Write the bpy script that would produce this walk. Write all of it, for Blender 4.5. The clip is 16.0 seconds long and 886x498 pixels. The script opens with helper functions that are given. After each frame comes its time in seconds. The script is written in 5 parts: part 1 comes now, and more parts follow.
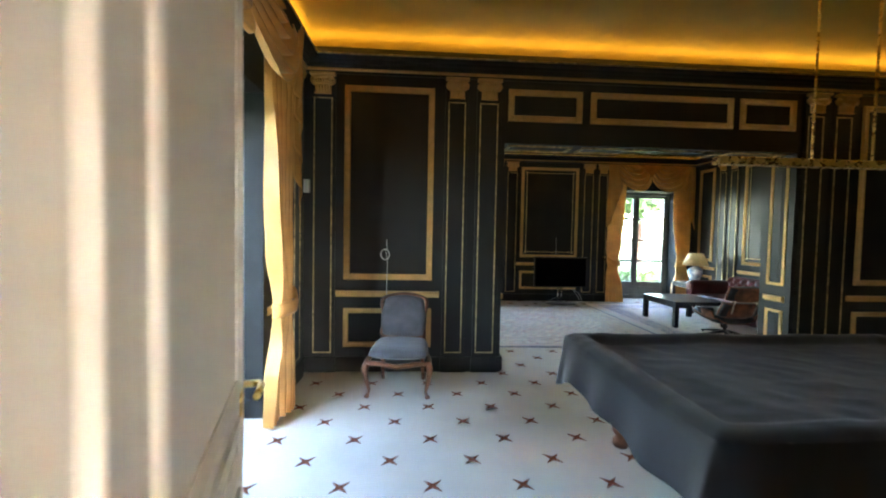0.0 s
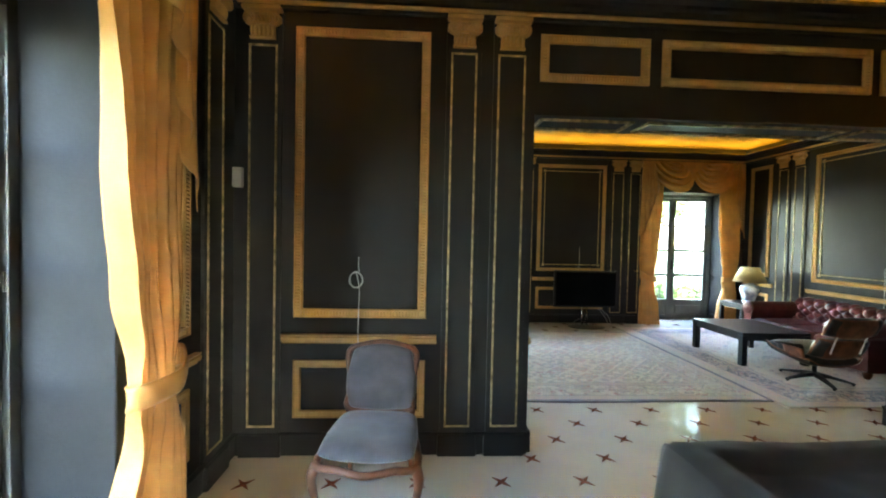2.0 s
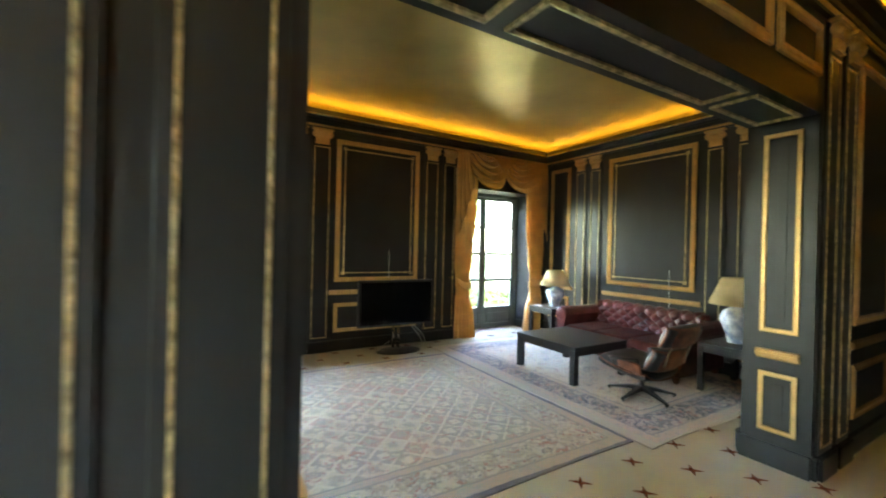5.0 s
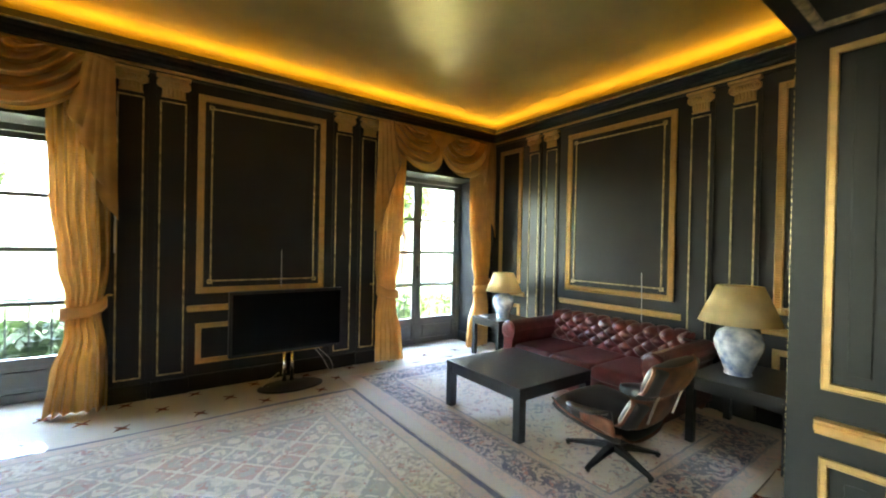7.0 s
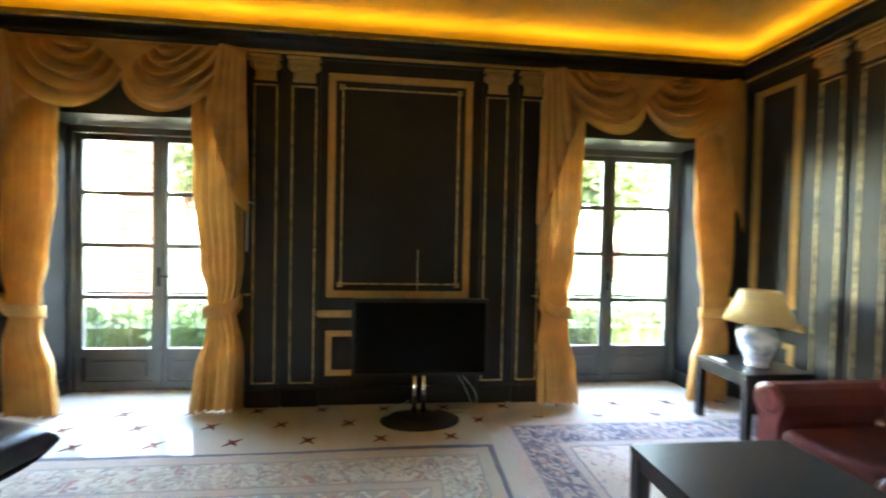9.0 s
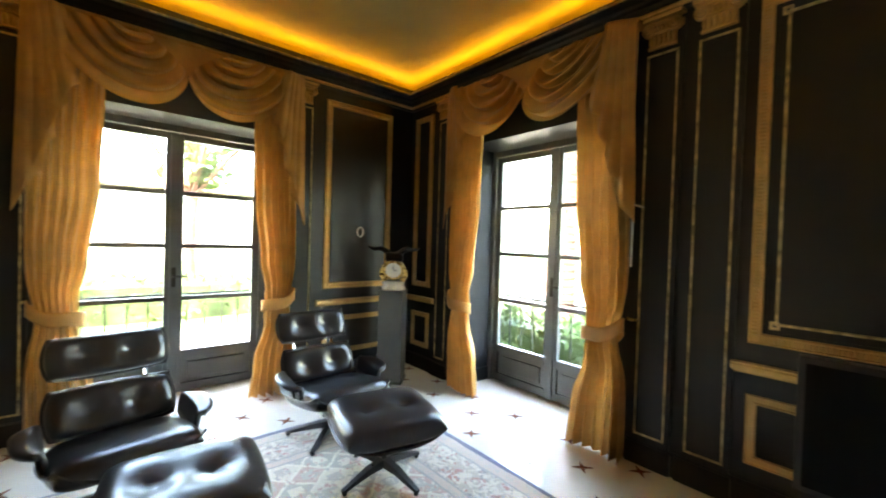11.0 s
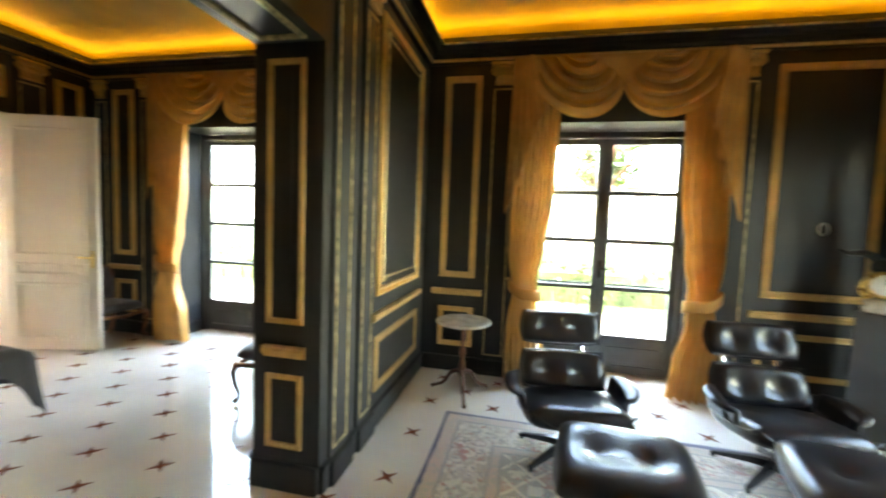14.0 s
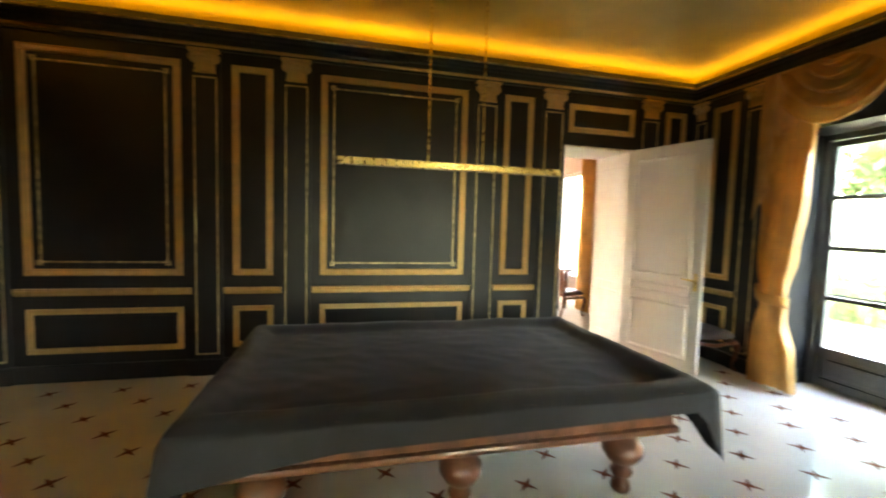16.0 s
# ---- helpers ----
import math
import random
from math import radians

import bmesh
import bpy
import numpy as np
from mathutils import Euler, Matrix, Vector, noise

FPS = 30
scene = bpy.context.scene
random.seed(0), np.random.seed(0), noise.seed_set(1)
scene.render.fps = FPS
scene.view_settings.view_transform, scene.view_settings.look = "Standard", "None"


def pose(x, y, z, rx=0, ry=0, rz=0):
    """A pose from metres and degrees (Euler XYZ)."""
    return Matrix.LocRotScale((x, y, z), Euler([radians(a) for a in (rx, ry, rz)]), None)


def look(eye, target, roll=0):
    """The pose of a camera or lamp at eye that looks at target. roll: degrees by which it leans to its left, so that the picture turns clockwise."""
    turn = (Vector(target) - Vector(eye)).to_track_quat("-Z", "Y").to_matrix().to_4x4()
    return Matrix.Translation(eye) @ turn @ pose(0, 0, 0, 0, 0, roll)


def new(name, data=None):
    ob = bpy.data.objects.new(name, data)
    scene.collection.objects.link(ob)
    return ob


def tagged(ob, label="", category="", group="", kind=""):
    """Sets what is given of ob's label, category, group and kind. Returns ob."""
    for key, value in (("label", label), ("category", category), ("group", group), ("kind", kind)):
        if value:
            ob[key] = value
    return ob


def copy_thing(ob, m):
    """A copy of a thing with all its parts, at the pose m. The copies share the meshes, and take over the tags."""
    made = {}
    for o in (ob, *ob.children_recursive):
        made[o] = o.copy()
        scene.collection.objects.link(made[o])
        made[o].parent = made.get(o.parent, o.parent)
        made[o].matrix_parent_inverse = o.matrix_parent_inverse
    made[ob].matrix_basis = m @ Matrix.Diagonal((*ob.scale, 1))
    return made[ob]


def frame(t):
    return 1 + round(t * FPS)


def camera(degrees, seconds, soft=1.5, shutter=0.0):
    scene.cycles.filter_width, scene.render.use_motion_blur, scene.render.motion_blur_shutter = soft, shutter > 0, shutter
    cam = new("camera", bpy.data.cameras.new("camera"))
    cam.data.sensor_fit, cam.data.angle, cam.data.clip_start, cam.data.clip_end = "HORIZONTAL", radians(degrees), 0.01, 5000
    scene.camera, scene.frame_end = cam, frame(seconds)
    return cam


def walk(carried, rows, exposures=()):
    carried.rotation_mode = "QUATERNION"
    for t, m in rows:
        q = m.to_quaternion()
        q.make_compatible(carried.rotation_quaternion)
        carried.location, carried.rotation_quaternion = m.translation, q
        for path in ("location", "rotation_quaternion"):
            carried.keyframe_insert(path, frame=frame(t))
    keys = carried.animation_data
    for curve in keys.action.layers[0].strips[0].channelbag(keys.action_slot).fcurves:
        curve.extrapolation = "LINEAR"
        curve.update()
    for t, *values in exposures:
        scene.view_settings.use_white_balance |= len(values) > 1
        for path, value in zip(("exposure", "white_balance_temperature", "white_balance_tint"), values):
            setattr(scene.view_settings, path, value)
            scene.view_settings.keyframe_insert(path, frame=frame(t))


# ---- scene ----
cam = camera(95.6, 16.0, soft=2.0, shutter=0.4)
PATH = [
    (0, (0.37, 0.754, 1.432), (0.49, 2.749, 1.353), 1.1),
    (0.5, (0.423, 1.162, 1.475), (0.528, 3.158, 1.396), 1.1),
    (1, (0.424, 1.507, 1.472), (0.522, 3.503, 1.404), 1.1),
    (1.5, (0.412, 1.832, 1.51), (0.511, 3.829, 1.447), 1.1),
    (2, (0.475, 2.108, 1.499), (0.577, 4.105, 1.446), 1.2),
    (2.5, (0.397, 2.387, 1.499), (0.498, 4.384, 1.454), 1.3),
    (3, (0.25, 2.685, 1.49), (0.385, 4.68, 1.457), 1.4),
    (3.5, (0.299, 3.018, 1.474), (0.552, 5.002, 1.453), 1.3),
    (4, (0.445, 3.337, 1.453), (0.928, 5.277, 1.44), 1.2),
    (4.5, (0.669, 3.635, 1.463), (1.448, 5.477, 1.448), 1.3),
    (5, (1.024, 3.876, 1.444), (2.045, 5.595, 1.438), 1.4),
    (5.2, (1.116, 3.986, 1.455), (2.217, 5.655, 1.444), 1.2),
    (7.3, (2.395, 4.872, 1.462), (3.566, 6.493, 1.446), 1.2),
    (7.5, (2.515, 4.954, 1.46), (3.654, 6.598, 1.443), 1.2),
    (8, (2.827, 5.18, 1.488), (3.821, 6.915, 1.456), 1.3),
    (8.5, (3.064, 5.485, 1.437), (3.76, 7.36, 1.409), 1.1),
    (9, (3.19, 5.742, 1.465), (3.399, 7.73, 1.421), 1.2),
    (9.5, (3.27, 6.003, 1.439), (2.888, 7.966, 1.414), 1.3),
    (10, (3.167, 6.216, 1.452), (2.278, 8.007, 1.418), 1.6),
    (10.2, (3.138, 6.289, 1.457), (2.088, 7.991, 1.43), 1.5),
    (12.3, (3.169, 6.637, 1.465), (1.291, 7.317, 1.355), 2.3),
    (12.5, (3.154, 6.626, 1.459), (1.249, 7.227, 1.345), 2.3),
    (13, (3.153, 6.592, 1.462), (1.191, 6.961, 1.337), 2.3),
    (13.5, (3.126, 6.503, 1.471), (1.131, 6.545, 1.341), 2.3),
    (14, (3.115, 6.31, 1.491), (1.164, 5.89, 1.354), 2.2),
    (14.5, (3.135, 6.051, 1.493), (1.392, 5.08, 1.358), 2.0),
    (15, (3.137, 5.809, 1.485), (1.806, 4.322, 1.349), 2.0),
    (15.5, (3.172, 5.529, 1.509), (2.291, 3.739, 1.366), 1.8),
    (16, (3.312, 5.274, 1.496), (2.845, 3.334, 1.366), 1.6),
]
walk(cam, [(t, look(eye, target, roll)) for t, eye, target, roll in PATH], exposures=[(0, 7.5, 6700, 10), (1.5, 7.85, 7100, 10), (3, 7.9, 7300, 10), (5, 7.95, 7600, 10), (8, 7.95, 7800, 11), (12, 7.95, 8500, 13), (16, 7.9, 8600, 13)])

# ---- world and sun ----
world = bpy.data.worlds.new("world")
scene.world = world
world.use_nodes = True
wn = world.node_tree
sky = wn.nodes.new("ShaderNodeTexSky")
sky.sky_type, sky.sun_disc, sky.sun_elevation, sky.sun_rotation = "NISHITA", False, radians(52), radians(150)
wn.nodes["Background"].inputs[1].default_value = 0.15
wn.links.new(sky.outputs[0], wn.nodes["Background"].inputs[0])
sun = new("sun", bpy.data.lights.new("sun", "SUN"))
sun.data.energy, sun.data.angle, sun.data.color = 0.9, radians(12), (1, 0.95, 0.86)
sun.matrix_world = look((0, 0, 0), (-0.5 * math.cos(radians(52)), 0.866 * math.cos(radians(52)), -math.sin(radians(52))))
LED_POWER = 0.058

# ---- materials ----
def material(name, colour, rough=0.5, metal=0.0, vary=0.12, scale=6.0, bump=0.05, bscale=40.0, coat=0.0, ramp=None, sheen=0.0, translucent=0.0):
    """A surface with large blotches, fine grain and small relief."""
    m = bpy.data.materials.new(name)
    m.use_nodes = True
    n, l = m.node_tree.nodes, m.node_tree.links
    b = n["Principled BSDF"]
    b.inputs["Roughness"].default_value, b.inputs["Metallic"].default_value = rough, metal
    b.inputs["Coat Weight"].default_value, b.inputs["Sheen Weight"].default_value = coat, sheen
    co = n.new("ShaderNodeTexCoord")
    big, fine = n.new("ShaderNodeTexNoise"), n.new("ShaderNodeTexNoise")
    big.inputs["Scale"].default_value, big.inputs["Detail"].default_value = scale, 6
    fine.inputs["Scale"].default_value, fine.inputs["Detail"].default_value = bscale, 4
    l.new(co.outputs["Object"], big.inputs["Vector"]), l.new(co.outputs["Object"], fine.inputs["Vector"])
    r = n.new("ShaderNodeValToRGB")
    dark = ramp if ramp else tuple(c * (1 - 2 * vary) for c in colour)
    light = tuple(min(1, c * (1 + vary)) for c in colour)
    r.color_ramp.elements[0].position, r.color_ramp.elements[1].position = 0.32, 0.68
    r.color_ramp.elements[0].color, r.color_ramp.elements[1].color = (*dark, 1), (*light, 1)
    l.new(big.outputs["Fac"], r.inputs["Fac"]), l.new(r.outputs["Color"], b.inputs["Base Color"])
    rr = n.new("ShaderNodeMapRange")
    rr.inputs["To Min"].default_value, rr.inputs["To Max"].default_value = max(0.03, rough - 0.08), min(1, rough + 0.08)
    l.new(fine.outputs["Fac"], rr.inputs["Value"]), l.new(rr.outputs["Result"], b.inputs["Roughness"])
    bp = n.new("ShaderNodeBump")
    bp.inputs["Strength"].default_value, bp.inputs["Distance"].default_value = bump, 0.02
    l.new(fine.outputs["Fac"], bp.inputs["Height"]), l.new(bp.outputs["Normal"], b.inputs["Normal"])
    if translucent:
        tr, mix = n.new("ShaderNodeBsdfTranslucent"), n.new("ShaderNodeMixShader")
        l.new(r.outputs["Color"], tr.inputs["Color"])
        mix.inputs["Fac"].default_value = translucent
        l.new(b.outputs[0], mix.inputs[1]), l.new(tr.outputs[0], mix.inputs[2])
        l.new(mix.outputs[0], n["Material Output"].inputs["Surface"])
    return m


def ribbed(m, freq, depth=0.6):
    """Adds fine cross ribs, as on a gadrooned gilt moulding."""
    n, l = m.node_tree.nodes, m.node_tree.links
    co, w, bp = n.new("ShaderNodeTexCoord"), n.new("ShaderNodeTexVoronoi"), n.new("ShaderNodeBump")
    w.inputs["Scale"].default_value = freq
    l.new(co.outputs["Object"], w.inputs["Vector"])
    l.new(w.outputs["Distance"], bp.inputs["Height"])
    bp.inputs["Strength"].default_value, bp.inputs["Distance"].default_value = depth, 0.008
    l.new(bp.outputs["Normal"], n["Principled BSDF"].inputs["Normal"])
    return m


def glowing(name, colour, strength):
    m = bpy.data.materials.new(name)
    m.use_nodes = True
    n, l = m.node_tree.nodes, m.node_tree.links
    e = n.new("ShaderNodeEmission")
    e.inputs["Color"].default_value, e.inputs["Strength"].default_value = (*colour, 1), strength
    l.new(e.outputs[0], n["Material Output"].inputs["Surface"])
    return m


def dimming_glass_material():
    m = bpy.data.materials.new("view_dimming_glass")
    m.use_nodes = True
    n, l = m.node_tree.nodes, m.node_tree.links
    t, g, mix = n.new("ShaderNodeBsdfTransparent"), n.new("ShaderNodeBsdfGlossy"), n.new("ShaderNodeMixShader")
    # grey tint stands in for a lower exposure of the garden seen through it
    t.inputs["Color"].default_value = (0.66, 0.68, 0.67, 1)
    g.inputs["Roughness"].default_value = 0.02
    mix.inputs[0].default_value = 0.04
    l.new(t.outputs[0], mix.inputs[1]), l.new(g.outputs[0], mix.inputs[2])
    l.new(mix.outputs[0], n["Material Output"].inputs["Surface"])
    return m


def carpet(name, size, centre, border, edge, field, line, motif, cell, second):
    """A woven rug: selvedge, flowered border, guard stripe and a field of lozenges with small motifs."""
    m = bpy.data.materials.new(name)
    m.use_nodes = True
    n, l = m.node_tree.nodes, m.node_tree.links
    b = n["Principled BSDF"]
    b.inputs["Roughness"].default_value, b.inputs["Sheen Weight"].default_value = 0.95, 0.3

    def op(kind, a, c=None):
        q = n.new("ShaderNodeMath")
        q.operation = kind
        for k, v in enumerate((a, c)):
            if v is None:
                continue
            if isinstance(v, (int, float)):
                q.inputs[k].default_value = v
            else:
                l.new(v, q.inputs[k])
        return q.outputs[0]

    def blend(fac, a, c):
        q = n.new("ShaderNodeMix")
        q.data_type = "RGBA"
        l.new(fac, q.inputs[0])
        for k, v in ((6, a), (7, c)):
            if isinstance(v, tuple):
                q.inputs[k].default_value = (*v, 1)
            else:
                l.new(v, q.inputs[k])
        return q.outputs[2]

    co, sep = n.new("ShaderNodeTexCoord"), n.new("ShaderNodeSeparateXYZ")
    warp = n.new("ShaderNodeTexNoise")
    warp.inputs["Scale"].default_value = 9
    l.new(co.outputs["Object"], warp.inputs["Vector"])
    add = n.new("ShaderNodeVectorMath")
    add.operation = "MULTIPLY_ADD"
    l.new(warp.outputs["Color"], add.inputs[0])
    add.inputs[1].default_value = (0.03, 0.03, 0)
    l.new(co.outputs["Object"], add.inputs[2])
    l.new(add.outputs[0], sep.inputs[0])
    x, y = op("SUBTRACT", sep.outputs[0], centre[0] + 0.015), op("SUBTRACT", sep.outputs[1], centre[1] + 0.015)
    inset = op("MINIMUM", op("SUBTRACT", size[0] / 2, op("ABSOLUTE", x)), op("SUBTRACT", size[1] / 2, op("ABSOLUTE", y)))
    p, q = op("DIVIDE", op("ADD", x, y), cell or 1), op("DIVIDE", op("SUBTRACT", x, y), cell or 1)
    fp, fq = op("ABSOLUTE", op("SUBTRACT", op("FRACT", p), 0.5)), op("ABSOLUTE", op("SUBTRACT", op("FRACT", q), 0.5))
    lines = op("GREATER_THAN", op("MAXIMUM", fp, fq), 0.44)
    dots = op("LESS_THAN", op("ADD", fp, fq), 0.34)
    cells, pick = n.new("ShaderNodeCombineXYZ"), n.new("ShaderNodeTexWhiteNoise")
    l.new(op("FLOOR", p), cells.inputs[0]), l.new(op("FLOOR", q), cells.inputs[1])
    l.new(cells.outputs[0], pick.inputs["Vector"])
    chance = pick.outputs["Value"]
    big = n.new("ShaderNodeTexNoise")
    big.inputs["Scale"].default_value, big.inputs["Detail"].default_value = 2.2, 8
    l.new(co.outputs["Object"], big.inputs["Vector"])
    wear = n.new("ShaderNodeMapRange")
    wear.inputs["From Min"].default_value, wear.inputs["From Max"].default_value = 0.35, 0.7
    l.new(big.outputs["Fac"], wear.inputs["Value"])

    def sprays(scale, low, high):
        """Soft-edged woven flowers and leaves."""
        q = n.new("ShaderNodeTexNoise")
        q.inputs["Scale"].default_value, q.inputs["Detail"].default_value, q.inputs["Distortion"].default_value = scale, 3, 1.6
        l.new(add.outputs[0], q.inputs["Vector"])
        k = n.new("ShaderNodeMapRange")
        k.inputs["From Min"].default_value, k.inputs["From Max"].default_value = low, high
        l.new(q.outputs["Fac"], k.inputs["Value"])
        return k.outputs[0]

    def mid(a, c, k):
        return tuple(u + (v - u) * k for u, v in zip(a, c))
    inside = field
    if cell:
        inside = blend(op("GREATER_THAN", chance, 0.48), inside, mid(field, motif, 0.55))
        inside = blend(op("LESS_THAN", chance, 0.22), inside, mid(field, second, 0.55))
        inside = blend(dots, inside, blend(op("GREATER_THAN", chance, 0.5), mid(field, motif, 0.45), mid(field, line, 0.8)))
        inside = blend(lines, inside, line)
    inside = blend(sprays(12, 0.58, 0.62), inside, mid(field, motif, 0.55))
    inside = blend(sprays(14, 0.60, 0.64), inside, mid(field, second, 0.8))
    inside = blend(sprays(24, 0.60, 0.64), inside, mid(field, line, 0.7))
    outer = blend(sprays(9, 0.56, 0.61), border, second)
    outer = blend(sprays(15, 0.49, 0.53), outer, mid(border, line, 0.75))
    outer = blend(sprays(19, 0.60, 0.64), outer, motif)
    guard = blend(sprays(22, 0.52, 0.56), mid(field, second, 0.3), mid(field, motif, 0.4))
    col = blend(op("LESS_THAN", inset, 0.47), inside, guard)
    col = blend(op("LESS_THAN", inset, 0.40), col, outer)
    col = blend(op("LESS_THAN", inset, 0.13), col, guard)
    for at in (0.47, 0.40, 0.13):
        col = blend(op("LESS_THAN", op("ABSOLUTE", op("SUBTRACT", inset, at)), 0.008), col, mid(field, motif, 0.7))
    col = blend(op("LESS_THAN", inset, 0.035), col, edge)
    fade = n.new("ShaderNodeMix")
    fade.data_type = "RGBA"
    faded = op("MULTIPLY", wear.outputs[0], 0.28)
    l.new(faded, fade.inputs[0])
    l.new(col, fade.inputs[6])
    fade.inputs[7].default_value = (*field, 1)
    l.new(fade.outputs[2], b.inputs["Base Color"])
    knot, bp = n.new("ShaderNodeTexNoise"), n.new("ShaderNodeBump")
    knot.inputs["Scale"].default_value = 260
    l.new(co.outputs["Object"], knot.inputs["Vector"]), l.new(knot.outputs["Fac"], bp.inputs["Height"])
    bp.inputs["Strength"].default_value, bp.inputs["Distance"].default_value = 0.5, 0.006
    l.new(bp.outputs["Normal"], b.inputs["Normal"])
    return m


PAINT = material("black_green_paint", (0.0195, 0.0205, 0.019), 0.40, vary=0.2, scale=1.5, bump=0.03, bscale=60)
PAINT.node_tree.nodes["Principled BSDF"].inputs["Specular IOR Level"].default_value = 0.36
FRAME = material("grey_green_joinery_paint", (0.10, 0.105, 0.10), 0.38, vary=0.15, scale=3, bump=0.04)
REVEAL = material("matt_blue_black_paint", (0.016, 0.017, 0.019), 0.7, vary=0.2, scale=2, bump=0.05, bscale=60)
REVEAL.node_tree.nodes["Principled BSDF"].inputs["Specular IOR Level"].default_value = 0.2
GILT = ribbed(material("gilt", (0.67, 0.42, 0.165), 0.38, 0.6, vary=0.07, scale=18), 55, 0.15)
GILT_LINE = material("gilt_line", (0.62, 0.48, 0.25), 0.36, 0.6, vary=0.3, scale=25)
GOLD_CEILING = material("gold_leaf_ceiling", (0.56, 0.41, 0.16), 0.37, 0.6, vary=0.12, scale=1.2, bump=0.0, bscale=5)
MARBLE = material("cream_marble", (0.80, 0.745, 0.655), 0.10, vary=0.06, scale=1.3, bump=0.01, bscale=5)
STAR = material("red_marble", (0.28, 0.095, 0.055), 0.16, vary=0.3, scale=30, bump=0.01)
SATIN = material("ochre_satin", (0.63, 0.315, 0.080), 0.42, vary=0.12, scale=5, bump=0.06, bscale=180, sheen=0.1, translucent=0.16)
LED = glowing("warm_led", (1.0, 0.52, 0.045), LED_POWER)
GLASS = dimming_glass_material()
WHITE = material("white_door_paint", (0.70, 0.63, 0.56), 0.55, vary=0.04, scale=2, bump=0.03)
CREAM = material("cream_plaster", (0.58, 0.42, 0.33), 0.7, vary=0.05, scale=2)
LEATHER = material("black_leather", (0.014, 0.014, 0.015), 0.34, vary=0.2, scale=7, bump=0.06, bscale=90, coat=0.25)
OXBLOOD = material("oxblood_leather", (0.125, 0.024, 0.022), 0.30, vary=0.25, scale=6, bump=0.1, bscale=110, coat=0.2)
BLACK_WOOD = material("black_lacquer", (0.012, 0.012, 0.012), 0.32, vary=0.2, scale=5, bump=0.03)
WALNUT = material("walnut_veneer", (0.19, 0.068, 0.03), 0.45, vary=0.3, scale=9, bump=0.04)
MAHOGANY = material("mahogany", (0.15, 0.052, 0.02), 0.36, vary=0.3, scale=8, bump=0.04, coat=0.2)
BROWN_CLOTH = material("worn_brown_leather", (0.20, 0.075, 0.04), 0.5, vary=0.25, scale=6, bump=0.1, bscale=90)
CHROME = material("chrome", (0.75, 0.75, 0.76), 0.12, 1.0, vary=0.05)
ALUMINIUM = material("dark_aluminium", (0.06, 0.06, 0.062), 0.3, 0.6, vary=0.1)
BRASS = material("brass", (0.76, 0.54, 0.19), 0.28, 0.9, vary=0.04)
GREY_CLOTH = material("blue_grey_velvet", (0.078, 0.074, 0.084), 0.85, vary=0.28, scale=5, bump=0.1, bscale=200, sheen=0.5)
COVER = material("charcoal_table_cover", (0.0145, 0.0148, 0.0165), 0.92, vary=0.2, scale=4, bump=0.15, bscale=250, sheen=0.13)
SCREEN = material("screen_glass", (0.003, 0.003, 0.0035), 0.06, vary=0.1)
SCREEN.node_tree.nodes["Principled BSDF"].inputs["Specular IOR Level"].default_value = 0.08
PLASTIC = material("white_plastic", (0.75, 0.75, 0.73), 0.4, vary=0.04)
SHADE = material("pleated_cream_shade", (0.80, 0.66, 0.36), 0.8, vary=0.06, scale=8, translucent=0.42)
CERAMIC = material("blue_white_ceramic", (0.66, 0.70, 0.72), 0.12, vary=0.1, scale=9, ramp=(0.10, 0.16, 0.30), coat=0.5)
PALE_STONE = material("pale_marble_top", (0.66, 0.63, 0.57), 0.2, vary=0.15, scale=9)
BRONZE = material("dark_bronze", (0.03, 0.028, 0.022), 0.4, 0.6, vary=0.2)
IVORY = material("ivory_dial", (0.8, 0.76, 0.66), 0.35, vary=0.03)
LAWN = material("lawn", (0.05, 0.085, 0.02), 0.9, vary=0.3, scale=0.8, bump=0.5, bscale=30)
GRAVEL = material("pale_gravel", (0.24, 0.215, 0.18), 0.95, vary=0.15, scale=3, bump=0.4, bscale=60)
LEAF = material("leaf", (0.09, 0.135, 0.04), 0.6, vary=0.4, scale=1.5, translucent=0.3)
BARK = material("palm_bark", (0.11, 0.042, 0.024), 0.9, vary=0.35, scale=5, bump=0.9, bscale=9)
STUCCO = material("pale_stucco", (0.46, 0.41, 0.34), 0.85, vary=0.1, scale=1)
ROOF = material("terracotta_roof", (0.36, 0.16, 0.09), 0.85, vary=0.2, scale=4)
IRON = material("wrought_iron", (0.02, 0.02, 0.022), 0.5, 0.4, vary=0.2)

# ---- mesh helpers ----
def part(name, bm, mat, parent=None, label="", smooth=False):
    """Links a bmesh as one mesh object, under a thing or a part."""
    bmesh.ops.recalc_face_normals(bm, faces=bm.faces)
    me = bpy.data.meshes.new(name)
    bm.to_mesh(me)
    bm.free()
    if smooth:
        for f in me.polygons:
            f.use_smooth = True
    me.materials.append(mat)
    ob = new(name, me)
    if parent is not None:
        ob.parent = parent
    if label:
        ob["label"] = label
    return ob


def thing(name, label, category, group="", m=None):
    ob = new(name)
    if m is not None:
        ob.matrix_world = m
    return tagged(ob, label, category, group)


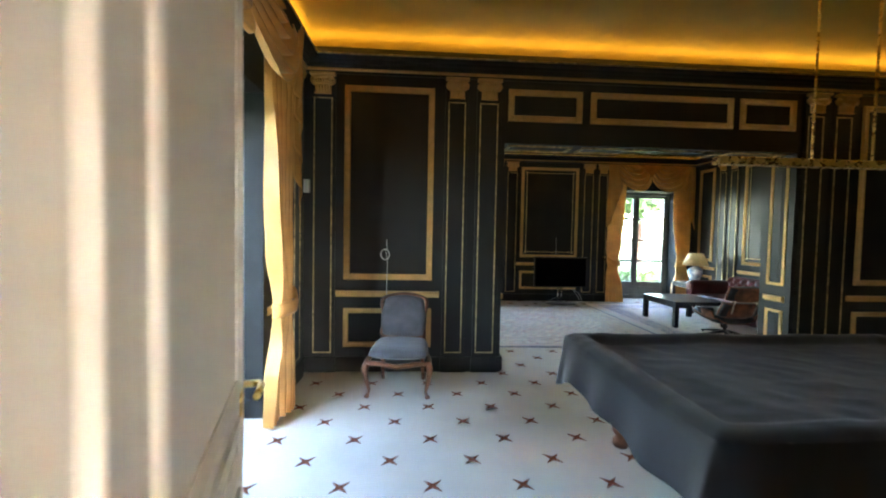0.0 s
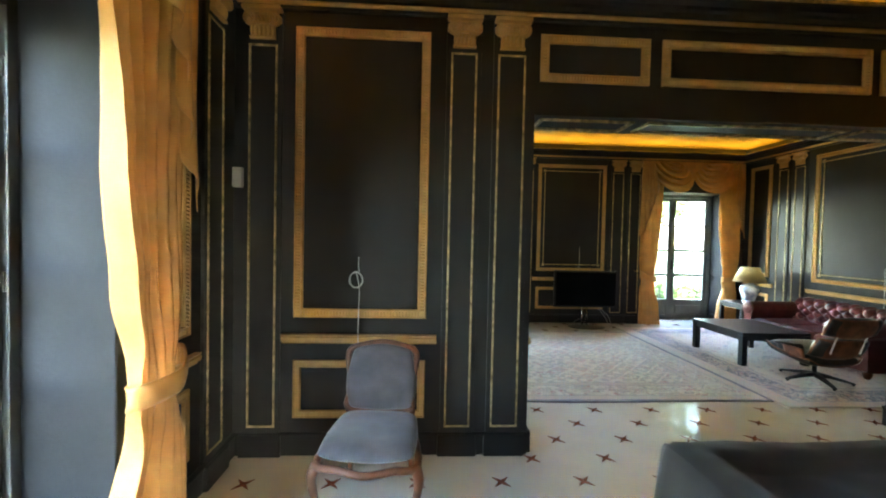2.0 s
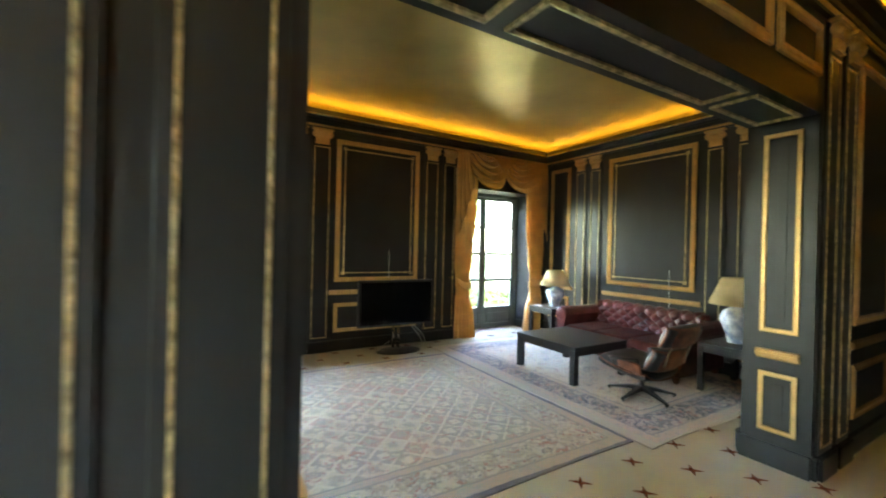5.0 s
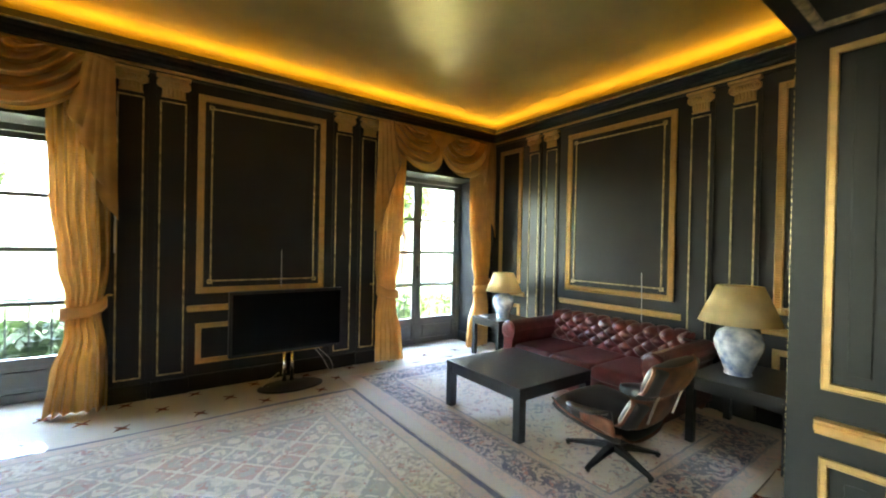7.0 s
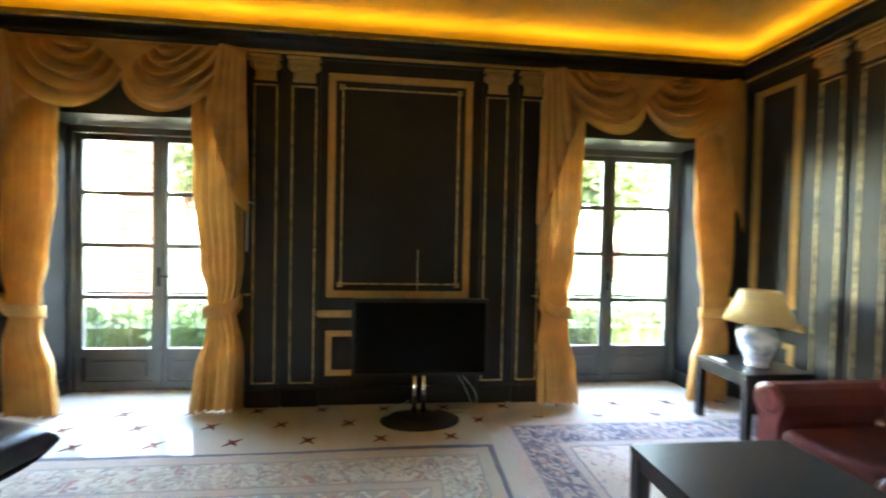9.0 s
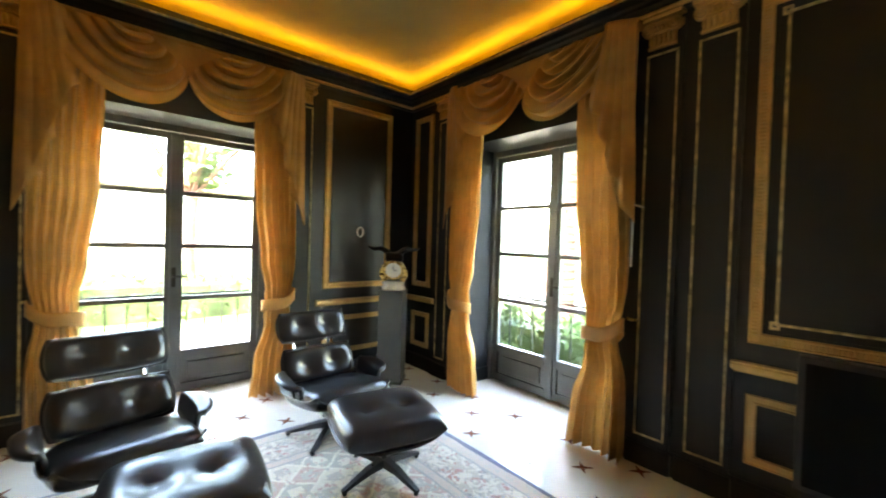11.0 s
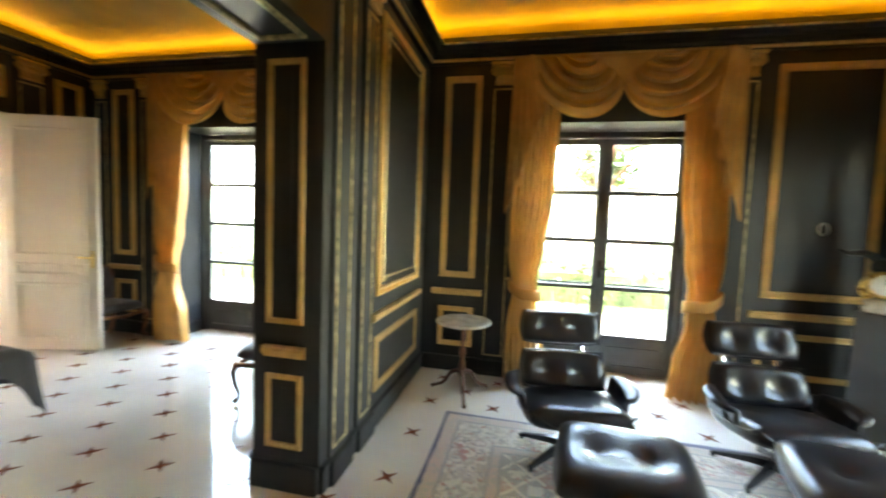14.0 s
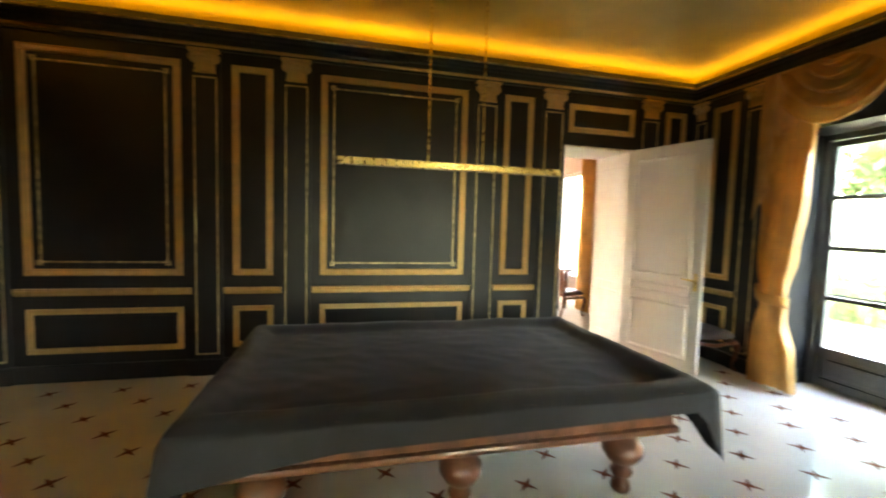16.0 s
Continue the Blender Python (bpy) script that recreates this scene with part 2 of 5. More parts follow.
def slab(bm, x0, x1, y0, y1, z0, z1, bevel=0.0, m=None):
    r = bmesh.ops.create_cube(bm, size=1.0)
    vs = r["verts"]
    for v in vs:
        v.co = Vector(((x0 + x1) / 2 + v.co.x * (x1 - x0), (y0 + y1) / 2 + v.co.y * (y1 - y0), (z0 + z1) / 2 + v.co.z * (z1 - z0)))
    if bevel:
        es = list({e for v in vs for e in v.link_edges})
        r = bmesh.ops.bevel(bm, geom=es, offset=bevel, segments=2, affect="EDGES", profile=0.6)
        vs = list({v for f in r["faces"] for v in f.verts} | {v for v in vs if v.is_valid})
    if m is not None:
        for v in vs:
            v.co = m @ v.co
    return bm


def box(*a, **k):
    return slab(bmesh.new(), *a, **k)


def lathe(profile, at=(0, 0, 0), segs=24, bm=None):
    """Turns a list of (radius, height) round the z axis."""
    bm = bm or bmesh.new()
    rings = [[bm.verts.new((at[0] + r * math.cos(2 * math.pi * k / segs), at[1] + r * math.sin(2 * math.pi * k / segs), at[2] + z)) for k in range(segs)] for r, z in profile]
    for a, b in zip(rings, rings[1:]):
        for k in range(segs):
            bm.faces.new((a[k], a[(k + 1) % segs], b[(k + 1) % segs], b[k]))
    for ring in (rings[0], rings[-1]):
        bm.faces.new(ring)
    return bm


def tube(pts, radii, segs=8, bm=None, closed=False):
    """A round bar along points, with a radius for each."""
    bm = bm or bmesh.new()
    pts = [Vector(p) for p in pts]
    if isinstance(radii, (int, float)):
        radii = [radii] * len(pts)
    rings, side = [], None
    for k, p in enumerate(pts):
        d = (pts[(k + 1) % len(pts)] if closed or k + 1 < len(pts) else p) - (pts[k - 1] if closed or k else p)
        d.normalize()
        if side is None:
            side = d.orthogonal().normalized()
        side = (side - d * side.dot(d)).normalized()
        up = d.cross(side)
        rings.append([bm.verts.new(p + radii[k] * (side * math.cos(2 * math.pi * j / segs) + up * math.sin(2 * math.pi * j / segs))) for j in range(segs)])
    pairs = list(zip(rings, rings[1:])) + ([(rings[-1], rings[0])] if closed else [])
    for a, b in pairs:
        for j in range(segs):
            bm.faces.new((a[j], a[(j + 1) % segs], b[(j + 1) % segs], b[j]))
    if not closed:
        bm.faces.new(rings[0]), bm.faces.new(rings[-1])
    return bm


def bend(pts, n=6):
    """A smooth line through points (Catmull-Rom)."""
    ps = [Vector(p) for p in pts]
    ps = [ps[0] * 2 - ps[1]] + ps + [ps[-1] * 2 - ps[-2]]
    out = []
    for a, b, c, d in zip(ps, ps[1:], ps[2:], ps[3:]):
        for k in range(n):
            t = k / n
            out.append(0.5 * (2 * b + (c - a) * t + (2 * a - 5 * b + 4 * c - d) * t * t + (3 * b - a - 3 * c + d) * t ** 3))
    return out + [ps[-2]]


def sheet(fn, nu, nv, bm=None, thick=0.0):
    """A surface from fn(u, v), u and v from 0 to 1, with a second skin where it has thickness."""
    bm = bm or bmesh.new()
    g = [[bm.verts.new(fn(i / nu, j / nv)) for j in range(nv + 1)] for i in range(nu + 1)]
    fs = [bm.faces.new((g[i][j], g[i + 1][j], g[i + 1][j + 1], g[i][j + 1])) for i in range(nu) for j in range(nv)]
    if thick:
        bmesh.ops.recalc_face_normals(bm, faces=fs)
        bmesh.ops.solidify(bm, geom=fs, thickness=thick)
    return bm


def cushion(sx, sy, sz, m, tufts=(), dent=0.03, reach=0.09, warp=None, n=26, square=0.22, under=0.8, crisp=6, puff=0.4):
    """A stuffed pad with rounded edges and buttoned hollows in its upper face; m places it."""
    bm = bmesh.new()
    skins = []
    for sign in (1, -under):
        g = []
        for i in range(n + 1):
            row = []
            for j in range(n + 1):
                a, b = math.sin(math.pi * (i / n - 0.5)), math.sin(math.pi * (j / n - 0.5))
                x, y = a * math.sqrt(1 - b * b * square) * sx / 2, b * math.sqrt(1 - a * a * square) * sy / 2
                z = sign * sz / 2 * (max(0, 1 - a ** crisp) * max(0, 1 - b ** crisp)) ** puff
                if sign > 0:
                    for tx, ty in tufts:
                        d = math.hypot(x - tx, y - ty)
                        z -= dent * math.exp(-(d / reach) ** 2) + dent * 0.5 * math.exp(-(d / (reach * 0.3)) ** 2)
                p = Vector((x, y, z))
                row.append(bm.verts.new(warp(p) if warp else p))
            g.append(row)
        skins.append(g)
        for i in range(n):
            for j in range(n):
                bm.faces.new((g[i][j], g[i + 1][j], g[i + 1][j + 1], g[i][j + 1]))
    bmesh.ops.remove_doubles(bm, verts=bm.verts, dist=0.0004)
    bmesh.ops.transform(bm, matrix=m, verts=bm.verts)
    return bm


# ---- the setting: plan in metres ----
XW, XE, YS, YA, YB, YN = -0.79, 6.46, 1.13, 4.87, 5.27, 9.33
TOP, LIP, THICK = 3.255, 3.14, 0.5
OPEN0, OPEN1, OPEN_TOP = 1.23, 4.41, 2.366
DOOR0, DOOR1, DOOR_TOP, DOOR_DEEP = 0.05, 0.95, 2.41, 0.65
HALF, WIN_TOP, DEEP = 0.78, 2.44, 0.40


class Face:
    """One face of a wall: along it runs a, out of it into the room d, and z up."""
    def __init__(self, axis, at, sign):
        self.axis, self.at, self.sign = axis, at, sign

    def p(self, a, d, z):
        return Vector((a, self.at + self.sign * d, z)) if self.axis == "x" else Vector((self.at + self.sign * d, a, z))

    def box(self, a0, a1, d0, d1, z0, z1, bevel=0.0, bm=None):
        bm = bm or bmesh.new()
        p, q = self.p(a0, d0, z0), self.p(a1, d1, z1)
        return slab(bm, min(p.x, q.x), max(p.x, q.x), min(p.y, q.y), max(p.y, q.y), z0, z1, bevel)

    def ring(self, a0, a1, z0, z1, profile, bm=None):
        """A mitred frame; profile: (inset, height) from its outer edge inwards."""
        bm = bm or bmesh.new()
        rings = []
        for o, d in profile:
            rings.append([bm.verts.new(self.p(a, d, z)) for a, z in ((a0 + o, z0 + o), (a1 - o, z0 + o), (a1 - o, z1 - o), (a0 + o, z1 - o))])
        for r, q in zip(rings, rings[1:]):
            for k in range(4):
                bm.faces.new((r[k], r[(k + 1) % 4], q[(k + 1) % 4], q[k]))
        return bm


FAT = [(0, 0), (0, 0.016), (0.004, 0.022), (0.009, 0.022), (0.013, 0.013), (0.043, 0.013), (0.047, 0.020), (0.054, 0.022), (0.060, 0.012), (0.060, 0)]
FAT_LOW = [(o * 0.85, d * 0.8) for o, d in FAT]
FINE = [(0, 0), (0, 0.008), (0.004, 0.011), (0.010, 0.011), (0.014, 0.008), (0.014, 0)]


def gadroons(f, a0, a1, z0, z1, bm, k=1.0):
    """The small cross ribs that fill the hollow of a gilt moulding, all round the frame."""
    for along, (s0, s1), (t0, t1) in (("a", (a0, a1), (z0, z1)), ("z", (z0, z1), (a0, a1))):
        n = int((s1 - s0 - 0.09) / 0.021)
        h = (s1 - s0 - 0.09) / n
        for edge, inward in ((t0, 1), (t1, -1)):
            i0, i1 = edge + inward * 0.014 * k, edge + inward * 0.042 * k
            for j in range(n):
                m = s0 + 0.045 + (j + 0.5) * h
                pts = [(m - 0.42 * h, i0, 0.0128), (m + 0.42 * h, i0, 0.0128), (m + 0.42 * h, i1, 0.0128), (m - 0.42 * h, i1, 0.0128), (m, i0 + inward * 0.003, 0.025), (m, i1 - inward * 0.003, 0.025)]
                v = [bm.verts.new(f.p(*((p, d, q) if along == "a" else (q, d, p)))) for p, q, d in pts]
                for q in ((0, 1, 4), (1, 2, 5, 4), (2, 3, 5), (3, 0, 4, 5)):
                    bm.faces.new([v[i] for i in q])
    return bm


def panel(wall, f, a0, a1, z0=0.945, z1=2.885, inner=False, profile=FAT):
    frame_mesh = f.ring(a0, a1, z0, z1, profile)
    if profile is FAT:
        gadroons(f, a0, a1, z0, z1, frame_mesh)
    part("panel_moulding", frame_mesh, GILT, wall)
    field = part("panel_field", f.box(a0 + 0.075, a1 - 0.075, 0.0, 0.006, z0 + 0.075, z1 - 0.075, 0.003), PAINT, wall)
    if inner:
        i = 0.115
        part("inner_line", f.ring(a0 + i, a1 - i, z0 + i, z1 - i, [(o, d + 0.006) for o, d in FINE]), GILT_LINE, field)
        for a in (a0 + i, a1 - i):
            for z in (z0 + i, z1 - i):
                part("corner_square", f.ring(a - 0.022, a + 0.036 - 0.014, z - 0.022, z + 0.022, [(o, d + 0.012) for o, d in FINE]), GILT_LINE, field)


def dado(wall, f, a0, a1, z=0.80):
    bm = bmesh.new()
    prof = [(-0.032, 0), (-0.032, 0.012), (-0.018, 0.018), (-0.012, 0.034), (0.010, 0.038), (0.018, 0.028), (0.030, 0.040), (0.032, 0.0)]
    ends = [[bm.verts.new(f.p(a, d, z + h)) for h, d in prof] for a in (a0, a1)]
    for k in range(len(prof) - 1):
        bm.faces.new((ends[0][k], ends[0][k + 1], ends[1][k + 1], ends[1][k]))
    bm.faces.new(ends[0]), bm.faces.new(ends[1])
    part("dado_rail", bm, GILT, wall)


def bay(wall, f, a0, a1, inner=False):
    """A wainscot bay: tall panel, rail, low panel."""
    panel(wall, f, a0, a1, inner=inner)
    dado(wall, f, a0 - 0.075, a1 + 0.075)
    panel(wall, f, a0, a1, 0.255, 0.652, profile=FAT_LOW)


def capital(f, a0, a1, parent):
    """A gilt Ionic capital: flutes, volutes, egg row and abacus."""
    bm = bmesh.new()
    c, w = (a0 + a1) / 2, (a1 - a0) / 2

    def bead(a, z, ra, rz, d0, d1):
        """A half-round drop standing out of the face."""
        rim = [bm.verts.new(f.p(a + ra * math.cos(k * math.pi / 4), d0, z + rz * math.sin(k * math.pi / 4))) for k in range(8)]
        mid_ = [bm.verts.new(f.p(a + 0.7 * ra * math.cos(k * math.pi / 4), d0 + 0.7 * (d1 - d0), z + 0.8 * rz * math.sin(k * math.pi / 4))) for k in range(8)]
        top = bm.verts.new(f.p(a, d1, z))
        for k in range(8):
            bm.faces.new((rim[k], rim[(k + 1) % 8], mid_[(k + 1) % 8], mid_[k]))
            bm.faces.new((mid_[k], mid_[(k + 1) % 8], top))
    f.box(a0, a1, 0.02, 0.050, 2.783, 2.797, 0.004, bm)
    f.box(a0 + 0.004, a1 - 0.004, 0.02, 0.030, 2.797, 2.955, 0.0, bm)
    n = 6
    pitch = (a1 - a0) / n
    for k in range(n):
        bead(a0 + (k + 0.5) * pitch, 2.838, pitch * 0.40, 0.040, 0.030, 0.056)
    f.box(a0 - 0.004, a1 + 0.004, 0.02, 0.050, 2.880, 2.890, 0.003, bm)
    for k in range(5):
        bead(c + (k - 2) * w * 0.30, 2.912, w * 0.12, 0.020, 0.030, 0.068)
    for sgn in (-1, 1):
        at = c + sgn * (w - 0.006)
        for r0, r1, d in ((0.044, 0.032, 0.066), (0.025, 0.015, 0.072), (0.010, 0.0015, 0.080)):
            rings = [[bm.verts.new(f.p(at + r * math.cos(k * math.pi / 8), e, 2.908 + r * math.sin(k * math.pi / 8))) for k in range(16)] for r, e in ((r0, 0.03), (r0, d - 0.006), ((r0 + r1) / 2, d), (r1, d - 0.006), (r1, 0.04))]
            for ra, rb in zip(rings, rings[1:]):
                for k in range(16):
                    bm.faces.new((ra[k], ra[(k + 1) % 16], rb[(k + 1) % 16], rb[k]))
            bm.faces.new(rings[-1])
        f.box(at - 0.044, at + 0.044, 0.02, 0.040, 2.890, 2.930, 0.004, bm)
    f.box(a0 - 0.02, a1 + 0.02, 0.02, 0.066, 2.938, 2.952, 0.004, bm)
    f.box(a0 - 0.04, a1 + 0.04, 0.0, 0.080, 2.958, 2.985, 0.006, bm)
    part("capital", bm, GILT, parent)


def bead_line(f, a0, a1, z0, z1):
    """A thin gilt frame whose uprights carry a row of long beads."""
    bm = f.ring(a0, a1, z0, z1, [(0, 0.02), (0, 0.025), (0.013, 0.025), (0.013, 0.02)])
    n = int((z1 - z0 - 0.03) / 0.034)
    h = (z1 - z0 - 0.03) / n
    for a in (a0 + 0.0065, a1 - 0.0065):
        for k in range(n):
            za = z0 + 0.015 + k * h
            zb = za + h * 0.80
            low = [bm.verts.new(f.p(a + i, 0.0252, z)) for i, z in ((-0.0062, za), (0.0062, za), (0.0062, zb), (-0.0062, zb))]
            top = [bm.verts.new(f.p(a + i, 0.0295, z)) for i, z in ((-0.002, za + 0.006), (0.002, za + 0.006), (0.002, zb - 0.006), (-0.002, zb - 0.006))]
            for j in range(4):
                bm.faces.new((low[j], low[(j + 1) % 4], top[(j + 1) % 4], top[j]))
            bm.faces.new(top)
    return bm


def pilaster(wall, f, a0, a1):
    """A flat pilaster edged with a gilt bead, with its plinth and capital."""
    body = f.box(a0 - 0.03, a1 + 0.03, 0, 0.02, 0.0, 2.985, 0.003)
    f.box(a0 - 0.045, a1 + 0.045, 0, 0.05, 0.0, 0.15, 0.006, body)
    p = part("pilaster", body, PAINT, wall)
    part("bead_line", bead_line(f, a0, a1, 0.195, 2.755), GILT_LINE, p)
    capital(f, a0 + 0.01, a1 - 0.01, p)


def skirting(wall, f, a0, a1):
    bm = f.box(a0, a1, 0, 0.026, 0.0, 0.13, 0.006)
    f.box(a0, a1, 0, 0.034, 0.13, 0.155, 0.008, bm)
    part("skirting", bm, PAINT, wall)


def wall(name, pieces, label):
    bm = bmesh.new()
    for p in pieces:
        slab(bm, *p)
    return tagged(part(name, bm, PAINT), label, "wall", kind="structure")


def window_wall(name, axis, face, sign, a0, a1, centres, label):
    """A wall of full thickness behind its face with a recess to the floor at each window."""
    f = Face(axis, face, sign)
    bm = bmesh.new()
    edges = [a0] + [e for c in centres for e in (c - HALF, c + HALF)] + [a1]
    for k in range(0, len(edges), 2):
        f.box(edges[k], edges[k + 1], -THICK, 0, 0, TOP + 0.1, 0, bm)
    for c in centres:
        f.box(c - HALF, c + HALF, -THICK, 0, WIN_TOP, TOP + 0.1, 0, bm)
    return tagged(part(name, bm, PAINT), label, "wall", kind="structure"), f


# floor and ceilings
floor = tagged(part("floor", box(XW - 0.55, XE + 0.3, YS - 6.0, YN + 0.55, -0.12, 0.0), MARBLE), "polished cream marble floor inlaid with red stars", "floor", kind="structure")
ceiling_a = tagged(part("ceiling_billiard_room", box(XW - 0.3, XE + 0.3, YS - 0.3, YA + 0.2, TOP, TOP + 0.15), GOLD_CEILING), "satin gold painted ceiling lit by a warm cove", "ceiling", kind="structure")
ceiling_b = tagged(part("ceiling_salon", box(XW - 0.3, XE + 0.3, YA + 0.2, YN + 0.3, TOP, TOP + 0.15), GOLD_CEILING), "satin gold painted ceiling lit by a warm cove", "ceiling", kind="structure")

# windows' centres along their walls
WIN_N1, WIN_N2, WIN_W, WIN_A = 0.96, 5.34, 7.01, 3.06
DARK = "black-green panelled wall with gilt mouldings"
wall_north, fN = window_wall("wall_north", "x", YN, -1, XW - THICK, XE + 0.3, [WIN_N1, WIN_N2], DARK)
wall_west, fW = window_wall("wall_west", "y", XW, 1, YS - 0.64, YN, [WIN_A, WIN_W], DARK)
wall_east = wall("wall_east", [(XE, XE + 0.3, YS - 0.64, YN, 0, TOP + 0.1)], DARK)
fE = Face("y", XE, -1)
wall_south = wall("wall_south", [(XW, DOOR0, YS - DOOR_DEEP, YS, 0, TOP + 0.1), (DOOR1, XE, YS - DOOR_DEEP, YS, 0, TOP + 0.1), (DOOR0, DOOR1, YS - DOOR_DEEP, YS, DOOR_TOP, TOP + 0.1)], DARK)
fS = Face("x", YS, 1)
wall_middle = wall("wall_middle", [(XW, OPEN0, YA, YB, 0, TOP), (OPEN1, XE, YA, YB, 0, TOP), (OPEN0, OPEN1, YA, YB, OPEN_TOP, TOP)], "black-green dividing wall with a wide opening and gilt mouldings")
fA, fB = Face("x", YA, -1), Face("x", YB, 1)
fJ0, fJ1 = Face("y", OPEN0, 1), Face("y", OPEN1, -1)

# billiard room, north side: pier, header and far pier
bay(wall_middle, fA, -0.388, 0.507)
for a0, a1 in ((-0.69, -0.505), (0.645, 0.822), (0.965, 1.155), (4.49, 4.67), (4.81, 4.99), (6.12, 6.30)):
    pilaster(wall_middle, fA, a0, a1)
bay(wall_middle, fA, 5.13, 5.98)
for a0, a1 in ((1.26, 2.03), (2.12, 3.66), (3.74, 4.36)):
    panel(wall_middle, fA, a0, a1, 2.59, 2.91)
    panel(wall_middle, fB, a0, a1, 2.59, 2.91)
for a0, a1 in ((XW, OPEN0), (OPEN1, XE)):
    skirting(wall_middle, fA, a0, a1)
    skirting(wall_middle, fB, a0, a1)
# the opening's jambs and soffit
for f in (fJ0, fJ1):
    panel(wall_middle, f, 4.95, 5.167, 0.915, 2.287, profile=[(o * 0.5, d * 0.6) for o, d in FAT])
    panel(wall_middle, f, 4.95, 5.167, 0.23, 0.64, profile=[(o * 0.5, d * 0.6) for o, d in FAT])
    dado(wall_middle, f, 4.94, 5.18, 0.765)
    part("skirting", f.box(YA, YB, 0, 0.03, 0, 0.15, 0.006), PAINT, wall_middle)
for a0, a1 in ((OPEN0 + 0.06, 1.98), (2.08, 3.62), (3.72, OPEN1 - 0.06)):
    bm = bmesh.new()
    rings = []
    for o, d in ((0, 0), (0, 0.014), (0.012, 0.018), (0.03, 0.012), (0.03, 0)):
        rings.append([bm.verts.new((x, y, OPEN_TOP - d)) for x, y in ((a0 + o, YA + 0.07 + o), (a1 - o, YA + 0.07 + o), (a1 - o, YB - 0.07 - o), (a0 + o, YB - 0.07 - o))])
    for r, q in zip(rings, rings[1:]):
        for k in range(4):
            bm.faces.new((r[k], r[(k + 1) % 4], q[(k + 1) % 4], q[k]))
    part("soffit_moulding", bm, GILT_LINE, wall_middle)
# salon side of the dividing wall
bay(wall_middle, fB, -0.563, 0.483, inner=True)
for a0, a1 in ((0.60, 0.765), (0.945, 1.115), (4.50, 4.68), (4.82, 5.0)):
    pilaster(wall_middle, fB, a0, a1)
bay(wall_middle, fB, 5.2, 6.1)
# salon, north wall
bay(wall_north, fN, 2.55, 3.808, inner=True)
for a0, a1 in ((1.935, 2.13), (2.245, 2.455), (3.93, 4.13), (4.255, 4.445)):
    pilaster(wall_north, fN, a0, a1)
bay(wall_north, fN, -0.69, -0.37)
pilaster(wall_north, fN, -0.24, -0.08)
# salon, east wall
bay(wall_east, fE, 6.664, 7.966, inner=True)
for a0, a1 in ((6.0, 6.185), (6.36, 6.53), (8.13, 8.30), (8.42, 8.59)):
    pilaster(wall_east, fE, a0, a1)
bay(wall_east, fE, 5.42, 5.86)
bay(wall_east, fE, 8.74, 9.18)
bay(wall_east, fE, 1.75, 4.25, inner=True)
for a0, a1 in ((1.3, 1.5), (4.5, 4.7)):
    pilaster(wall_east, fE, a0, a1)
# west wall, both rooms
bay(wall_west, fW, 5.445, 5.797)
bay(wall_west, fW, 8.252, 9.042)
for a0, a1 in ((5.91, 6.10), (7.90, 8.10)):
    pilaster(wall_west, fW, a0, a1)
bay(wall_west, fW, 3.98, 4.34)
bay(wall_west, fW, 1.42, 1.72)
for a0, a1 in ((4.50, 4.68), (1.20, 1.33), (1.84, 2.0)):
    pilaster(wall_west, fW, a0, a1)
# billiard room, south wall
bay(wall_south, fS, 4.775, 5.98, inner=True)
bay(wall_south, fS, 4.0, 4.353)
bay(wall_south, fS, 2.09, 3.565, inner=True)
bay(wall_south, fS, 1.338, 1.67)
for a0, a1 in ((4.473, 4.67), (3.686, 3.892), (1.769, 1.98), (0.985, 1.2), (-0.26, -0.05), (6.12, 6.32)):
    pilaster(wall_south, fS, a0, a1)
panel(wall_south, fS, 0.06, 0.90, 2.555, 2.865)
bay(wall_south, fS, -0.66, -0.38)
skirting(wall_south, fS, DOOR1, XE), skirting(wall_south, fS, XW, DOOR0)
for a0, a1 in ((YS, WIN_A - HALF), (WIN_A + HALF, YA), (YB, WIN_W - HALF), (WIN_W + HALF, YN)):
    skirting(wall_west, fW, a0, a1)
for a0, a1 in ((XW, WIN_N1 - HALF), (WIN_N1 + HALF, WIN_N2 - HALF), (WIN_N2 + HALF, XE)):
    skirting(wall_north, fN, a0, a1)
skirting(wall_east, fE, YS, YA), skirting(wall_east, fE, YB, YN)


